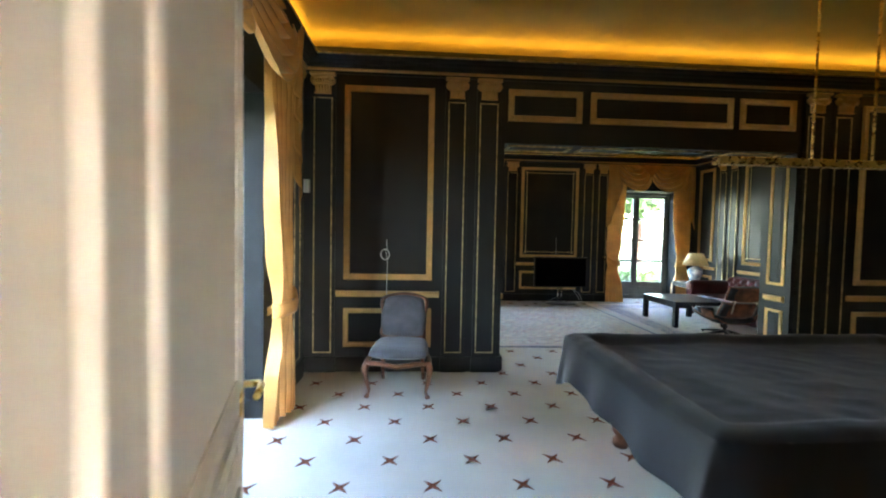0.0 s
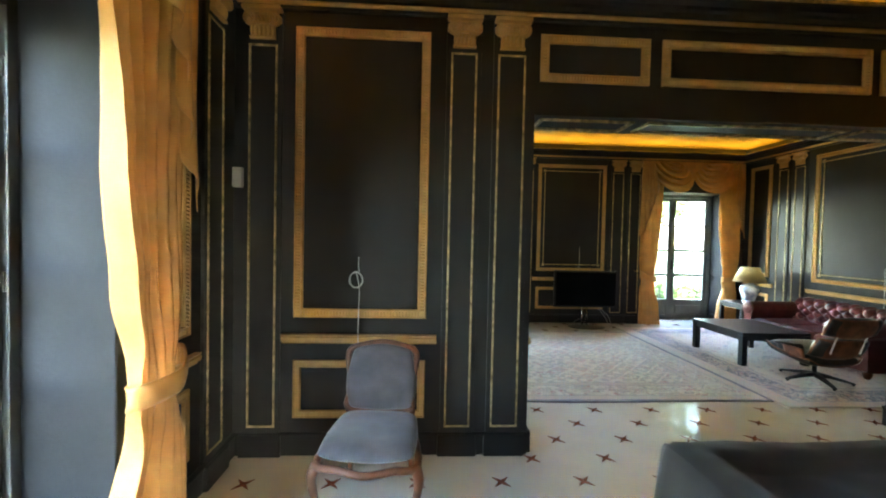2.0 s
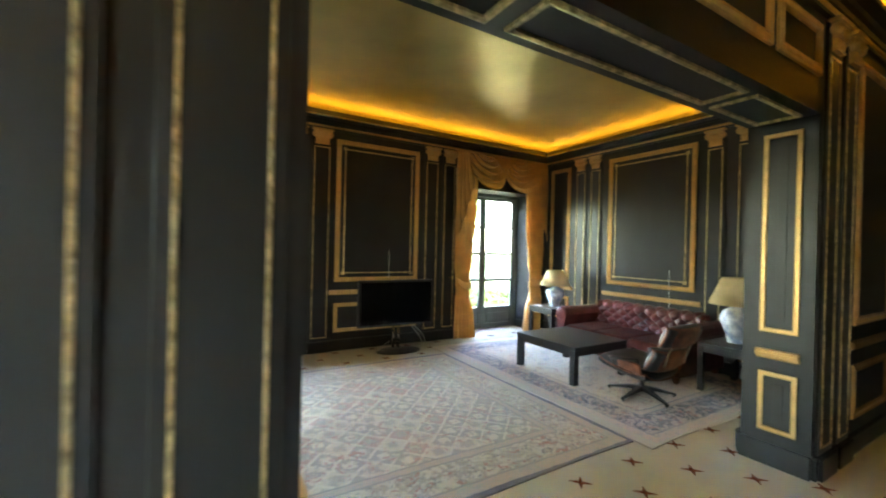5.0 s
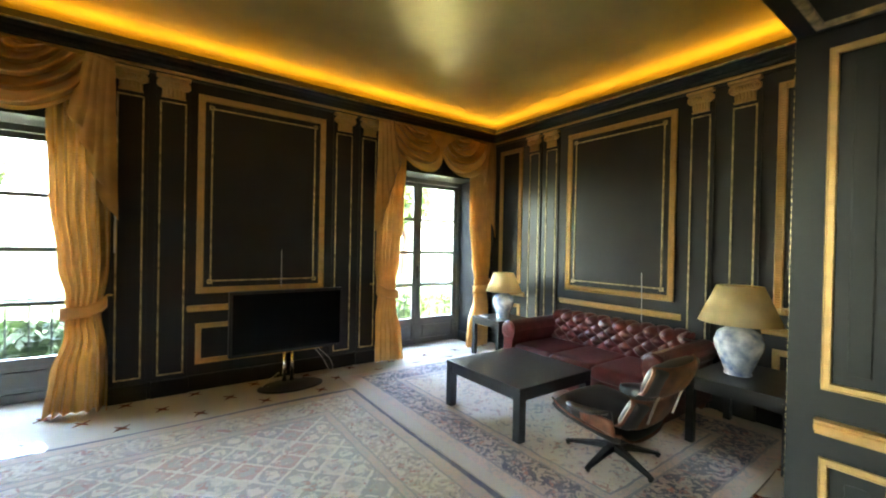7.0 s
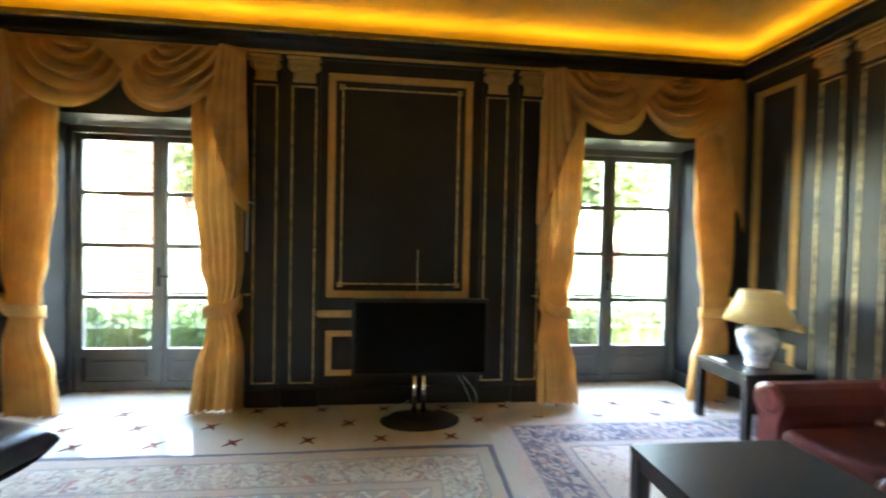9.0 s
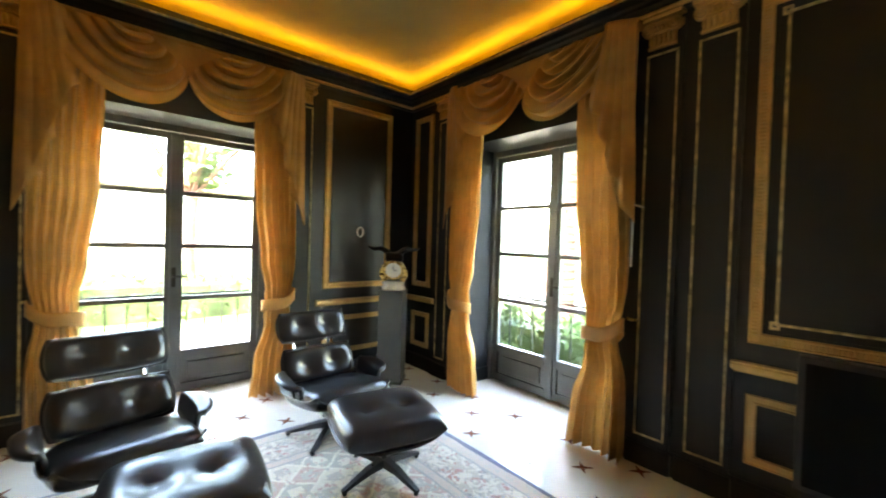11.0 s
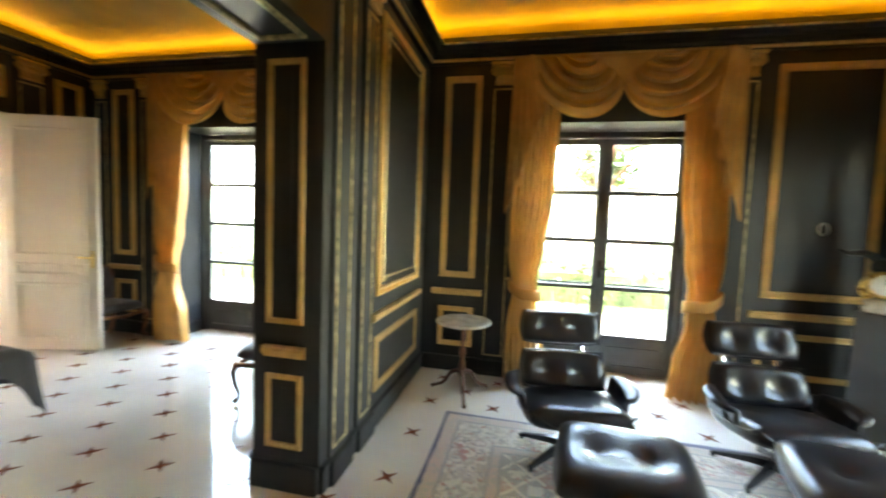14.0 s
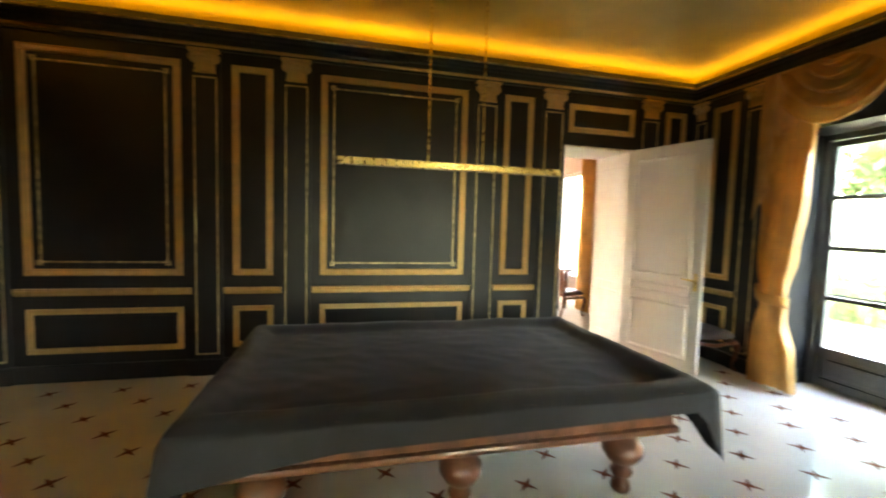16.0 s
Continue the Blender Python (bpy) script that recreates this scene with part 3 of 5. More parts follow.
def cornice(name, x0, x1, y0, y1):
    """A room's cornice: dark body, gilt beads, and the light strip that lies hidden behind its lip."""
    def run(profile, mat, nm, parent=None):
        bm = bmesh.new()
        rings = [[bm.verts.new(p) for p in ((x0 + d, y0 + d, z), (x1 - d, y0 + d, z), (x1 - d, y1 - d, z), (x0 + d, y1 - d, z))] for d, z in profile]
        for r, q in zip(rings, rings[1:]):
            for k in range(4):
                bm.faces.new((r[k], r[(k + 1) % 4], q[(k + 1) % 4], q[k]))
        return part(nm, bm, mat, parent)
    c = tagged(run([(0.0, 2.99), (0.03, 2.99), (0.03, 3.045), (0.05, 3.05), (0.058, 3.075), (0.085, 3.085), (0.10, 3.10), (0.15, 3.105), (0.165, 3.112), (0.165, LIP), (0.15, LIP), (0.15, LIP - 0.02), (0.0, LIP - 0.02)], PAINT, name), "dark moulded cornice with gilt beads and hidden cove light", "cornice", kind="structure")
    run([(0.031, 3.012), (0.043, 3.014), (0.048, 3.026), (0.043, 3.038), (0.031, 3.040)], GILT, "egg_bead", c)
    run([(0.166, 3.118), (0.172, 3.120), (0.175, 3.127), (0.172, 3.134), (0.166, 3.136)], GILT_LINE, "lip_bead", c)
    run([(0.03, LIP - 0.016), (0.03, LIP + 0.016), (0.055, LIP + 0.016), (0.055, LIP - 0.016)], LED, "led_strip", c)


cornice("cornice_billiard_room", XW, XE, YS, YA)
cornice("cornice_salon", XW, XE, YB, YN)


# ---- windows ----
def window(name, f, c, label):
    """A pair of glazed doors in a recess: frame, two leaves of four panes over a solid panel, and an iron rail outside."""
    w = tagged(part(name, f.box(c - HALF, c + HALF, -THICK - 0.1, -DEEP - 0.05, -0.02, 0.03, 0.004), FRAME), label, "window", kind="structure")
    fr = bmesh.new()
    z1 = WIN_TOP - 0.005
    for a0, a1, za, zb in ((c - HALF, c - HALF + 0.05, 0, z1), (c + HALF - 0.05, c + HALF, 0, z1), (c - HALF + 0.05, c + HALF - 0.05, z1 - 0.06, z1)):
        f.box(a0, a1, -DEEP - 0.08, -DEEP + 0.02, za, zb, 0.004, fr)
    part("window_frame", fr, FRAME, w)
    bars = [0.395 + k * 0.480 for k in range(5)]
    for s in (-1, 1):
        a0, a1 = sorted((c + s * 0.004, c + s * (HALF - 0.052)))
        lf = bmesh.new()
        st = 0.066
        d0, d1 = -DEEP - 0.055, -DEEP - 0.005
        f.box(a0, a0 + st, d0, d1, 0.012, z1 - 0.064, 0.004, lf)
        f.box(a1 - st, a1, d0, d1, 0.012, z1 - 0.064, 0.004, lf)
        f.box(a0 + st, a1 - st, d0, d1, 0.012, 0.09, 0.004, lf)
        f.box(a0 + st, a1 - st, d0, d1, 0.315, 0.395, 0.004, lf)
        f.box(a0 + st, a1 - st, d0, d1, 2.315, z1 - 0.064, 0.004, lf)
        f.box(a0 + st, a1 - st, d0 + 0.015, d1 - 0.02, 0.09, 0.315, 0.0, lf)
        f.box(a0 + st + 0.05, a1 - st - 0.05, d0 + 0.01, d1 - 0.006, 0.125, 0.28, 0.008, lf)
        leaf = part("leaf", lf, FRAME, w)
        for z in bars[1:4]:
            part("glazing_bar", f.box(a0 + st, a1 - st, d0 + 0.008, d1 - 0.004, z - 0.021, z + 0.021, 0.004), FRAME, leaf)
        for za, zb in zip(bars, bars[1:]):
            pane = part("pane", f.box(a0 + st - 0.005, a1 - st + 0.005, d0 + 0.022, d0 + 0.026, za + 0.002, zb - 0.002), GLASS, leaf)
            # no shadow, so direct daylight gets past the view-dimming tint
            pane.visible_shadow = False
        for z in (0.3, 1.25, 2.1):
            e = a1 if s > 0 else a0
            part("hinge", tube([f.p(e, d1 + 0.008, z), f.p(e, d1 + 0.008, z + 0.08)], 0.008, 8), FRAME, leaf)
    part("meeting_strip", f.box(c - 0.032, c + 0.032, -DEEP - 0.004, -DEEP + 0.010, 0.012, z1 - 0.064, 0.004), FRAME, w)
    part("outer_strip", f.box(c - 0.025, c + 0.025, -DEEP - 0.068, -DEEP - 0.056, 0.012, z1 - 0.064, 0.003), FRAME, w)
    h = bmesh.new()
    f.box(c - 0.018, c + 0.018, -DEEP + 0.009, -DEEP + 0.016, 0.98, 1.16, 0.003, h)
    tube([f.p(c, -DEEP + 0.006, 1.08), f.p(c, -DEEP + 0.05, 1.08), f.p(c + 0.02, -DEEP + 0.055, 1.08), f.p(c + 0.11, -DEEP + 0.05, 1.075)], 0.009, 8, h)
    part("handle", h, BRONZE, w)
    for s in (-1, 1):
        part("reveal_skirting", f.box(*sorted((c + s * HALF, c + s * (HALF - 0.02))), -DEEP + 0.02, -0.002, 0.0, 0.14, 0.004), PAINT, w)
        part("reveal_panel", f.box(*sorted((c + s * HALF, c + s * (HALF - 0.005))), -DEEP + 0.02, -0.004, 0.14, 2.44, 0.001), REVEAL, w)
    part("sill_stone", f.box(c - HALF, c + HALF, -THICK - 0.35, -THICK - 0.1, -0.12, 0.0, 0.01), PALE_STONE, w)
    rail = tagged(new("window_railing"), "low black wrought iron railing outside the glazed door", "railing", "window railings")
    for z in (0.12, 0.86):
        part("rail", f.box(c - HALF - 0.1, c + HALF + 0.1, -THICK - 0.26, -THICK - 0.235, z, z + 0.022, 0.003), IRON, rail)
    n = 10
    for k in range(n + 1):
        a = c - HALF + 2 * HALF * k / n
        part("bar", f.box(a - 0.006, a + 0.006, -THICK - 0.253, -THICK - 0.241, 0.0, 0.90), IRON, rail)


WINDOW = "dark grey-green glazed double door, closed, daylight behind"
window("window_1", fN, WIN_N1, WINDOW)
window("window_2", fN, WIN_N2, WINDOW)
window("window_3", fW, WIN_W, WINDOW)
window("window_4", fW, WIN_A, WINDOW)


# ---- curtains ----
def curtain(f, c, half=0.90):
    """Festooned curtains: two tied-back drapes, two swags and two pleated tails."""
    t = tagged(new("curtain"), "ochre satin curtains tied back under draped swags", "curtain", "window curtains")
    rnd = random.Random(int(c * 100))
    for s in (-1, 1):
        ph = rnd.uniform(0, 6)

        def width(z):
            for (za, wa), (zb, wb) in zip(prof, prof[1:]):
                if za <= z <= zb:
                    k = (z - za) / (zb - za)
                    k = k * k * (3 - 2 * k)
                    return wa + (wb - wa) * k
            return prof[-1][1]
        prof = [(0.0, 0.40), (0.35, 0.36), (0.72, 0.245), (0.84, 0.215), (0.94, 0.235), (1.25, 0.32), (1.8, 0.38), (2.4, 0.40), (2.95, 0.40)]

        def drape(u, v):
            z = 0.012 + 2.93 * v
            w = width(z)
            pinch = math.exp(-((z - 0.85) / 0.22) ** 2)
            outer = half - 0.01 - 0.05 * pinch
            a = outer - w * u
            amp = (0.050 - 0.026 * pinch) * (1 + 0.35 * math.sin(7 * u + ph))
            wob = 0.35 * math.sin(2.1 * z + ph) + 0.25 * math.sin(5.3 * z + 4 * u)
            d = 0.115 + amp * math.sin(u * 2 * math.pi * 6.3 + 0.9 * math.sin(5 * u + ph) + wob) + 0.013 * math.sin(u * 43 + 2 * z + ph) + 0.006 * noise.noise(Vector((u * 9, z * 7, ph))) + 0.05 * pinch * math.sin(math.pi * u)
            return f.p(c + s * a, d, z)
        part("drape", sheet(drape, 84, 60), SATIN, t, smooth=True)

        def tie(u, v):
            th = 2 * math.pi * u
            cx = half - 0.01 - 0.05 - 0.11
            a = cx + 0.150 * math.cos(th)
            lift = 0.10 * max(0, math.cos(th)) ** 2 + 0.02 * math.sin(th)
            return f.p(c + s * a, 0.145 + 0.085 * math.sin(th) + 0.008 * math.sin(math.pi * v), 0.79 + 0.10 * v + lift)
        part("tieback", sheet(tie, 40, 6, thick=0.006), SATIN, t, smooth=True)
        hook = f.p(c + s * (half + 0.0), 0.05, 0.97)
        part("hook", tube([f.p(c + s * half, 0.0, 0.97), hook, f.p(c + s * (half - 0.02), 0.09, 0.98)], 0.009, 8), BRASS, t)

        def valance(u, v):
            a = half * u * 0.985
            belly = 1 - abs(2 * u - 1) ** 2.2
            drop = 0.25 + 0.17 * belly
            return f.p(c + s * a, 0.135 + 0.03 * belly * v, 2.972 - drop * v)
        part("valance", sheet(valance, 24, 8), SATIN, t, smooth=True)
        folds = 5.1 + 0.3 * s

        def swag(u, v):
            # nested folds that run from the middle of the window, down and up to the outer top corner
            r = 0.04 + 0.96 * v
            p0 = (half * 0.36 * (1 - r) ** 1.6, 2.972 - 0.29 * r ** 1.2)
            p3 = (half * (0.46 + 0.53 * r), 2.968 - 0.05 * r * r)
            low = 2.972 - 0.69 * r
            p1, p2 = (p0[0] + half * 0.10 * r, low + 0.03 * r), (half * (0.42 + 0.22 * r), low)
            q = 1 - u
            a, z = (q ** 3 * p0[k] + 3 * q * q * u * p1[k] + 3 * q * u * u * p2[k] + u ** 3 * p3[k] for k in (0, 1))
            full = math.sin(math.pi * u) ** 0.7
            k = folds * v ** 0.85 + 0.10 * math.sin(4 * u + s + ph) + 0.05 * math.sin(9 * u + ph)
            fr = k - math.floor(k)
            ridge = math.sin(math.pi * fr ** 1.9) ** 0.7
            d = 0.160 + 0.05 * r * full + ridge * (0.025 + 0.085 * full)
            return f.p(c + s * a, d, z - 0.026 * ridge * full)
        part("swag", sheet(swag, 44, 120), SATIN, t, smooth=True)

        # a cascade of overlapping pleats, longest on the outside, each cut on the slant
        cascade = part("tail", sheet(lambda u, v: f.p(c + s * (half - 0.20 * u), 0.185 + 0.02 * u, 2.955 - 0.30 * v), 4, 4, thick=0.004), SATIN, t, smooth=True)
        for k, (oa, ia, low, rise) in enumerate(((0.045, -0.10, 1.60, 0.26), (-0.035, -0.165, 1.84, 0.25), (-0.105, -0.225, 2.08, 0.24), (-0.17, -0.28, 2.30, 0.16))):
            def pleat(u, v):
                e = u * u * (3 - 2 * u)
                foot = low + rise * u + 0.02 * math.sin(5 * u + ph)
                z = 2.955 - (2.955 - foot) * v
                lean = 0.55 + 0.45 * v
                a = half + (oa + (ia - oa) * u) * lean - 0.03 * (1 - lean)
                return f.p(c + s * a, 0.195 + 0.020 * k * (1 - v * 0.4) + 0.040 * math.sin(math.pi * e) * (0.4 + 0.6 * v) + 0.008 * math.sin(6 * v + k), z)
            part("pleat", sheet(pleat, 14, 24, thick=0.004), SATIN, cascade, smooth=True)
    part("pelmet_board", f.box(c - half, c + half, 0.0, 0.14, 2.955, 2.98, 0.004), SATIN, t)
    return t


for f, c, half in ((fN, WIN_N1 + 0.05, 0.91), (fN, WIN_N2, 0.94), (fW, WIN_W + 0.01, 0.91), (fW, WIN_A + 0.03, 0.95)):
    curtain(f, c, half)

tagged(part("curtain_wand", tube([(1.945, YN + 0.01, 1.74), (1.945, YN - 0.15, 1.745), (1.944, YN - 0.168, 1.73), (1.942, YN - 0.17, 1.34)], 0.006, 8), PLASTIC), "white plastic curtain wand hanging beside the drape", "curtain wand")

# ---- rugs ----
def rug(label, mat, x0, x1, y0, y1, group="rugs"):
    bm = bmesh.new()
    sheet(lambda u, v: Vector((x0 + (x1 - x0) * u + 0.012 * math.sin(7 * v), y0 + (y1 - y0) * v + 0.012 * math.sin(9 * u), 0.012 + 0.002 * math.sin(13 * u) * math.sin(11 * v))), 40, 40, bm, 0.012)
    return tagged(part("rug", bm, mat), label, "rug", group)


PALE_RUG = carpet("pale_lozenge_wool", (3.75, 2.79), (1.985, 7.135), (0.52, 0.44, 0.35), (0.09, 0.10, 0.18), (0.70, 0.62, 0.50), (0.78, 0.70, 0.58), (0.27, 0.25, 0.24), 0.24, (0.50, 0.20, 0.17))
RED_RUG = carpet("oriental_wool", (2.35, 3.33), (5.12, 7.265), (0.085, 0.085, 0.155), (0.60, 0.54, 0.47), (0.78, 0.66, 0.58), (0.74, 0.58, 0.52), (0.13, 0.13, 0.21), 0, (0.50, 0.22, 0.20))
rug("pale wool rug with a lozenge field and dark blue edge", PALE_RUG, 0.11, 3.86, 5.74, 8.53)
rug("faded red and blue oriental wool rug on marble", RED_RUG, 3.872, 6.30, 5.60, 8.93)


# ---- door between the rooms ----
def door_leaf():
    w, h, th = 0.895, 2.385, 0.045
    m = Matrix.Translation((DOOR0 + 0.02, YS - 0.01, 0.012)) @ Matrix.Rotation(math.atan2(1.985 - YS, -0.195 - DOOR0), 4, "Z")
    d = thing("door_1", "white painted panelled door standing wide open", "door", m=m)
    d["kind"] = "structure"
    part("door_panel", box(0, w, -th / 2, th / 2, 0, h, 0.004), WHITE, d)
    for sgn in (-1, 1):
        f = Face("x", sgn * th / 2, sgn)
        for z0, z1 in ((0.12, 0.70), (0.78, 0.90), (0.98, h - 0.12)):
            part("door_moulding", f.ring(0.11, w - 0.11, z0, z1, [(0, 0), (0, 0.010), (0.010, 0.016), (0.022, 0.010), (0.034, 0.005), (0.034, 0)]), WHITE, d)
        bm = bmesh.new()
        slab(bm, w - 0.075, w - 0.035, *sorted((sgn * th / 2, sgn * (th / 2 + 0.007))), 0.86, 1.04, 0.003)
        tube([(w - 0.055, sgn * th / 2, 0.97), (w - 0.055, sgn * (th / 2 + 0.05), 0.97), (w - 0.075, sgn * (th / 2 + 0.058), 0.97), (w - 0.17, sgn * (th / 2 + 0.055), 0.975)], 0.010, 10, bm)
        part("door_handle", bm, BRASS, d, "brass lever handle", smooth=True)


door_leaf()
lining = tagged(part("door_lining", box(DOOR0, DOOR0 + 0.02, YS - DOOR_DEEP, YS, 0, DOOR_TOP, 0.003), WHITE), "white painted panelled door lining", "door frame", kind="structure")
part("lining_side", box(DOOR1 - 0.02, DOOR1, YS - DOOR_DEEP, YS, 0, DOOR_TOP, 0.003), WHITE, lining)
part("lining_head", box(DOOR0 + 0.02, DOOR1 - 0.02, YS - DOOR_DEEP, YS, DOOR_TOP - 0.02, DOOR_TOP, 0.003), WHITE, lining)
for at, sgn in ((DOOR0 + 0.02, 1), (DOOR1 - 0.02, -1)):
    f = Face("y", at, sgn)
    for z0, z1 in ((0.15, 0.72), (0.80, 2.25)):
        part("lining_moulding", f.ring(YS - DOOR_DEEP + 0.10, YS - 0.10, z0, z1, [(0, 0), (0, 0.004), (0.012, 0.006), (0.03, 0.002), (0.03, 0)]), WHITE, lining)

# the light room beyond the door
YC = YS - DOOR_DEEP
wall_c = tagged(part("wall_dining_room", box(XW - 0.3, XW, YC - 1.55, YC, 0, 3.3), CREAM), "cream plastered wall of the next room", "wall", kind="structure")
bm = bmesh.new()
slab(bm, XW - 0.3, XW, -4.2, YC - 2.75, 0, 3.3)
slab(bm, XW - 0.3, XW, YC - 2.75, YC - 1.55, 2.5, 3.3)
slab(bm, XW - 0.3, 2.1, -4.5, -4.2, 0, 3.3)
# unseen 0.6 m gap under this slab, added to let daylight reach the door
slab(bm, 2.1, 2.7, -4.5, -4.2, 2.0, 3.3)
slab(bm, 2.7, 3.2, -4.5, -4.2, 0, 3.3)
slab(bm, 3.2, 3.5, -4.5, YC, 0, 3.3)
part("wall_run", bm, CREAM, wall_c)
part("wall_facing", box(DOOR1, 3.2, YC - 0.02, YC, 0, 3.3), CREAM, wall_c)
tagged(part("ceiling_dining_room", box(XW - 0.3, 3.5, -4.5, YC, 3.3, 3.4), CREAM), "plain cream ceiling of the next room", "ceiling", kind="structure")
fC = Face("y", XW, 1)
wc = tagged(part("window_5", fC.box(YC - 2.75, YC - 1.55, -0.14, -0.08, 0.0, 0.05), WHITE), "white glazed door of the next room", "window", kind="structure")
for a0, a1, z0, z1 in ((YC - 2.75, YC - 2.68, 0.05, 2.5), (YC - 1.62, YC - 1.55, 0.05, 2.5), (YC - 2.19, YC - 2.11, 0.05, 2.43), (YC - 2.68, YC - 1.62, 2.43, 2.5), (YC - 2.68, YC - 1.62, 0.5, 0.56), (YC - 2.68, YC - 1.62, 1.5, 1.53)):
    part("window_bar", fC.box(a0, a1, -0.13, -0.09, z0, z1, 0.004), WHITE, wc)
for a0, a1 in ((YC - 2.68, YC - 2.19), (YC - 2.11, YC - 1.62)):
    # the same tinted panes darken the view out of this window
    for z0, z1 in ((0.56, 1.5), (1.53, 2.43)):
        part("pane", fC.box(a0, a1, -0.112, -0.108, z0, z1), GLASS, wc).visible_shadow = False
    part("lower_panel", fC.box(a0, a1, -0.12, -0.10, 0.05, 0.5, 0.003), WHITE, wc)
bm = sheet(lambda u, v: fC.p(YC - 1.62 + 0.34 * u, 0.06 + 0.03 * math.sin(u * 30), 0.02 + 2.7 * v), 40, 8)
side = tagged(part("side_curtain", bm, SATIN, smooth=True), "ochre curtain panel hanging in the next room", "curtain")


# ---- lounge chairs ----
def tilt(x, y, z, ry=0.0, rz=0.0, rx=0.0):
    return Matrix.Translation((x, y, z)) @ Matrix.Rotation(rz, 4, "Z") @ Matrix.Rotation(ry, 4, "Y") @ Matrix.Rotation(rx, 4, "X")


def shell(sx, sy, th, m, curl):
    """A moulded plywood shell, its sides curled forward."""
    def fn(u, v):
        a, b = u * 2 - 1, v * 2 - 1
        x, y = a * math.sqrt(1 - b * b * 0.18) * sx / 2, b * math.sqrt(1 - a * a * 0.18) * sy / 2
        return m @ Vector((x, y, curl * abs(b) ** 3 + curl * 0.4 * abs(a) ** 4))
    return sheet(fn, 16, 20, thick=th)


def star_base(parent, n, reach, top, spin=0.0):
    part("column", lathe([(0.022, 0.07), (0.022, top - 0.03), (0.06, top - 0.02), (0.06, top)], segs=16), ALUMINIUM, parent, smooth=False)
    for k in range(n):
        th = 2 * math.pi * k / n + spin
        bm = bmesh.new()
        prof = [(0.0, 0.085, 0.024, 0.028), (0.12, 0.072, 0.021, 0.020), (reach - 0.03, 0.032, 0.015, 0.010), (reach, 0.024, 0.013, 0.009)]
        rings = [[bm.verts.new((r, sy * w, z + sz * h)) for sy, sz in ((-1, -1), (1, -1), (1, 1), (-1, 1))] for r, z, w, h in prof]
        for a, b in zip(rings, rings[1:]):
            for j in range(4):
                bm.faces.new((a[j], a[(j + 1) % 4], b[(j + 1) % 4], b[j]))
        bm.faces.new(rings[0]), bm.faces.new(rings[-1])
        lathe([(0.014, 0.0), (0.014, 0.012), (0.006, 0.02)], (reach - 0.015, 0, 0), 10, bm)
        bmesh.ops.transform(bm, matrix=Matrix.Rotation(th, 4, "Z"), verts=bm.verts)
        part("leg", bm, ALUMINIUM, parent)


def lounge_chair(m, label, wood, tall=0.97, group="leather lounge chairs"):
    """A low swivel armchair that faces +x: three moulded shells with buttoned leather cushions."""
    c = thing("lounge_chair", label, "armchair", group, m @ Matrix.Diagonal((1, 1, tall, 1)))
    seat_m, back_m, head_m = tilt(0.05, 0, 0.34, radians(-9)), tilt(-0.25, 0, 0.493, radians(66)), tilt(-0.375, 0, 0.768, radians(70))
    seat = part("seat", cushion(0.58, 0.62, 0.17, seat_m, [(-0.05, -0.14), (-0.05, 0.14)], 0.010, square=0.16), LEATHER, c, smooth=True)
    back = part("backrest", cushion(0.255, 0.57, 0.14, back_m, [(0.02, -0.11), (0.02, 0.11)], 0.036, 0.075, square=0.16), LEATHER, c, smooth=True)
    head = part("headrest", cushion(0.235, 0.56, 0.13, head_m, [(0.0, -0.11), (0.0, 0.11)], 0.034, 0.07, square=0.14), LEATHER, c, smooth=True)
    part("seat_shell", shell(0.60, 0.66, 0.012, seat_m @ Matrix.Translation((0, 0, -0.085)), 0.10), wood, c, smooth=True)
    part("back_shell", shell(0.29, 0.60, 0.012, back_m @ Matrix.Translation((0, 0, -0.078)), 0.085), wood, c, smooth=True)
    part("head_shell", shell(0.26, 0.59, 0.012, head_m @ Matrix.Translation((0, 0, -0.075)), 0.075), wood, c, smooth=True)
    for y in (-0.16, 0.16):
        part("back_strut", tube([(-0.31, y, 0.44), (-0.355, y, 0.60), (-0.44, y, 0.84)], 0.011, 8), CHROME, c)
    bend_arm = bend([(0.0, 0.0, 0), (0.015, 0.070, 0), (0.034, 0.118, 0), (0.080, 0.130, 0), (0.130, 0.126, 0)], 2)
    for s in (-1, 1):
        def arm(u, v):
            # a leather wing that climbs from the seat's side and turns outward into a flat pad
            x = -0.17 + 0.30 * u
            k = 1 - 0.55 * abs(2 * u - 1) ** 3
            turn = bend_arm[min(int(v * 8), 8)]
            return Vector((x + 0.02 * v, s * (0.285 + turn[0] * k), 0.385 + turn[1] * (0.9 + 0.1 * k) - 0.035 * u))
        a = part("armrest", sheet(arm, 16, 8, thick=0.026), LEATHER, c, smooth=True)
        part("arm_bracket", sheet(lambda u, v: Vector((-0.19 + 0.24 * u, s * (0.315 + 0.03 * v), 0.33 + 0.12 * v + 0.02 * u)), 8, 6, thick=0.014), wood, a, smooth=True)
    star_base(c, 5, 0.33, 0.28, radians(20))
    return c


def ottoman(m):
    o = thing("ottoman", "black buttoned leather footstool on a dark metal star base", "footstool", "leather footstools", m)
    pm = tilt(0, 0, 0.355, radians(4))
    part("cushion", cushion(0.55, 0.63, 0.18, pm, [(0.0, -0.12), (0.0, 0.12)], 0.030, 0.085, square=0.10, n=30), LEATHER, o, smooth=True)
    part("shell", shell(0.55, 0.64, 0.012, pm @ Matrix.Translation((0, 0, -0.075)), 0.05), BLACK_WOOD, o, smooth=True)
    star_base(o, 4, 0.30, 0.28, radians(20))
    return o


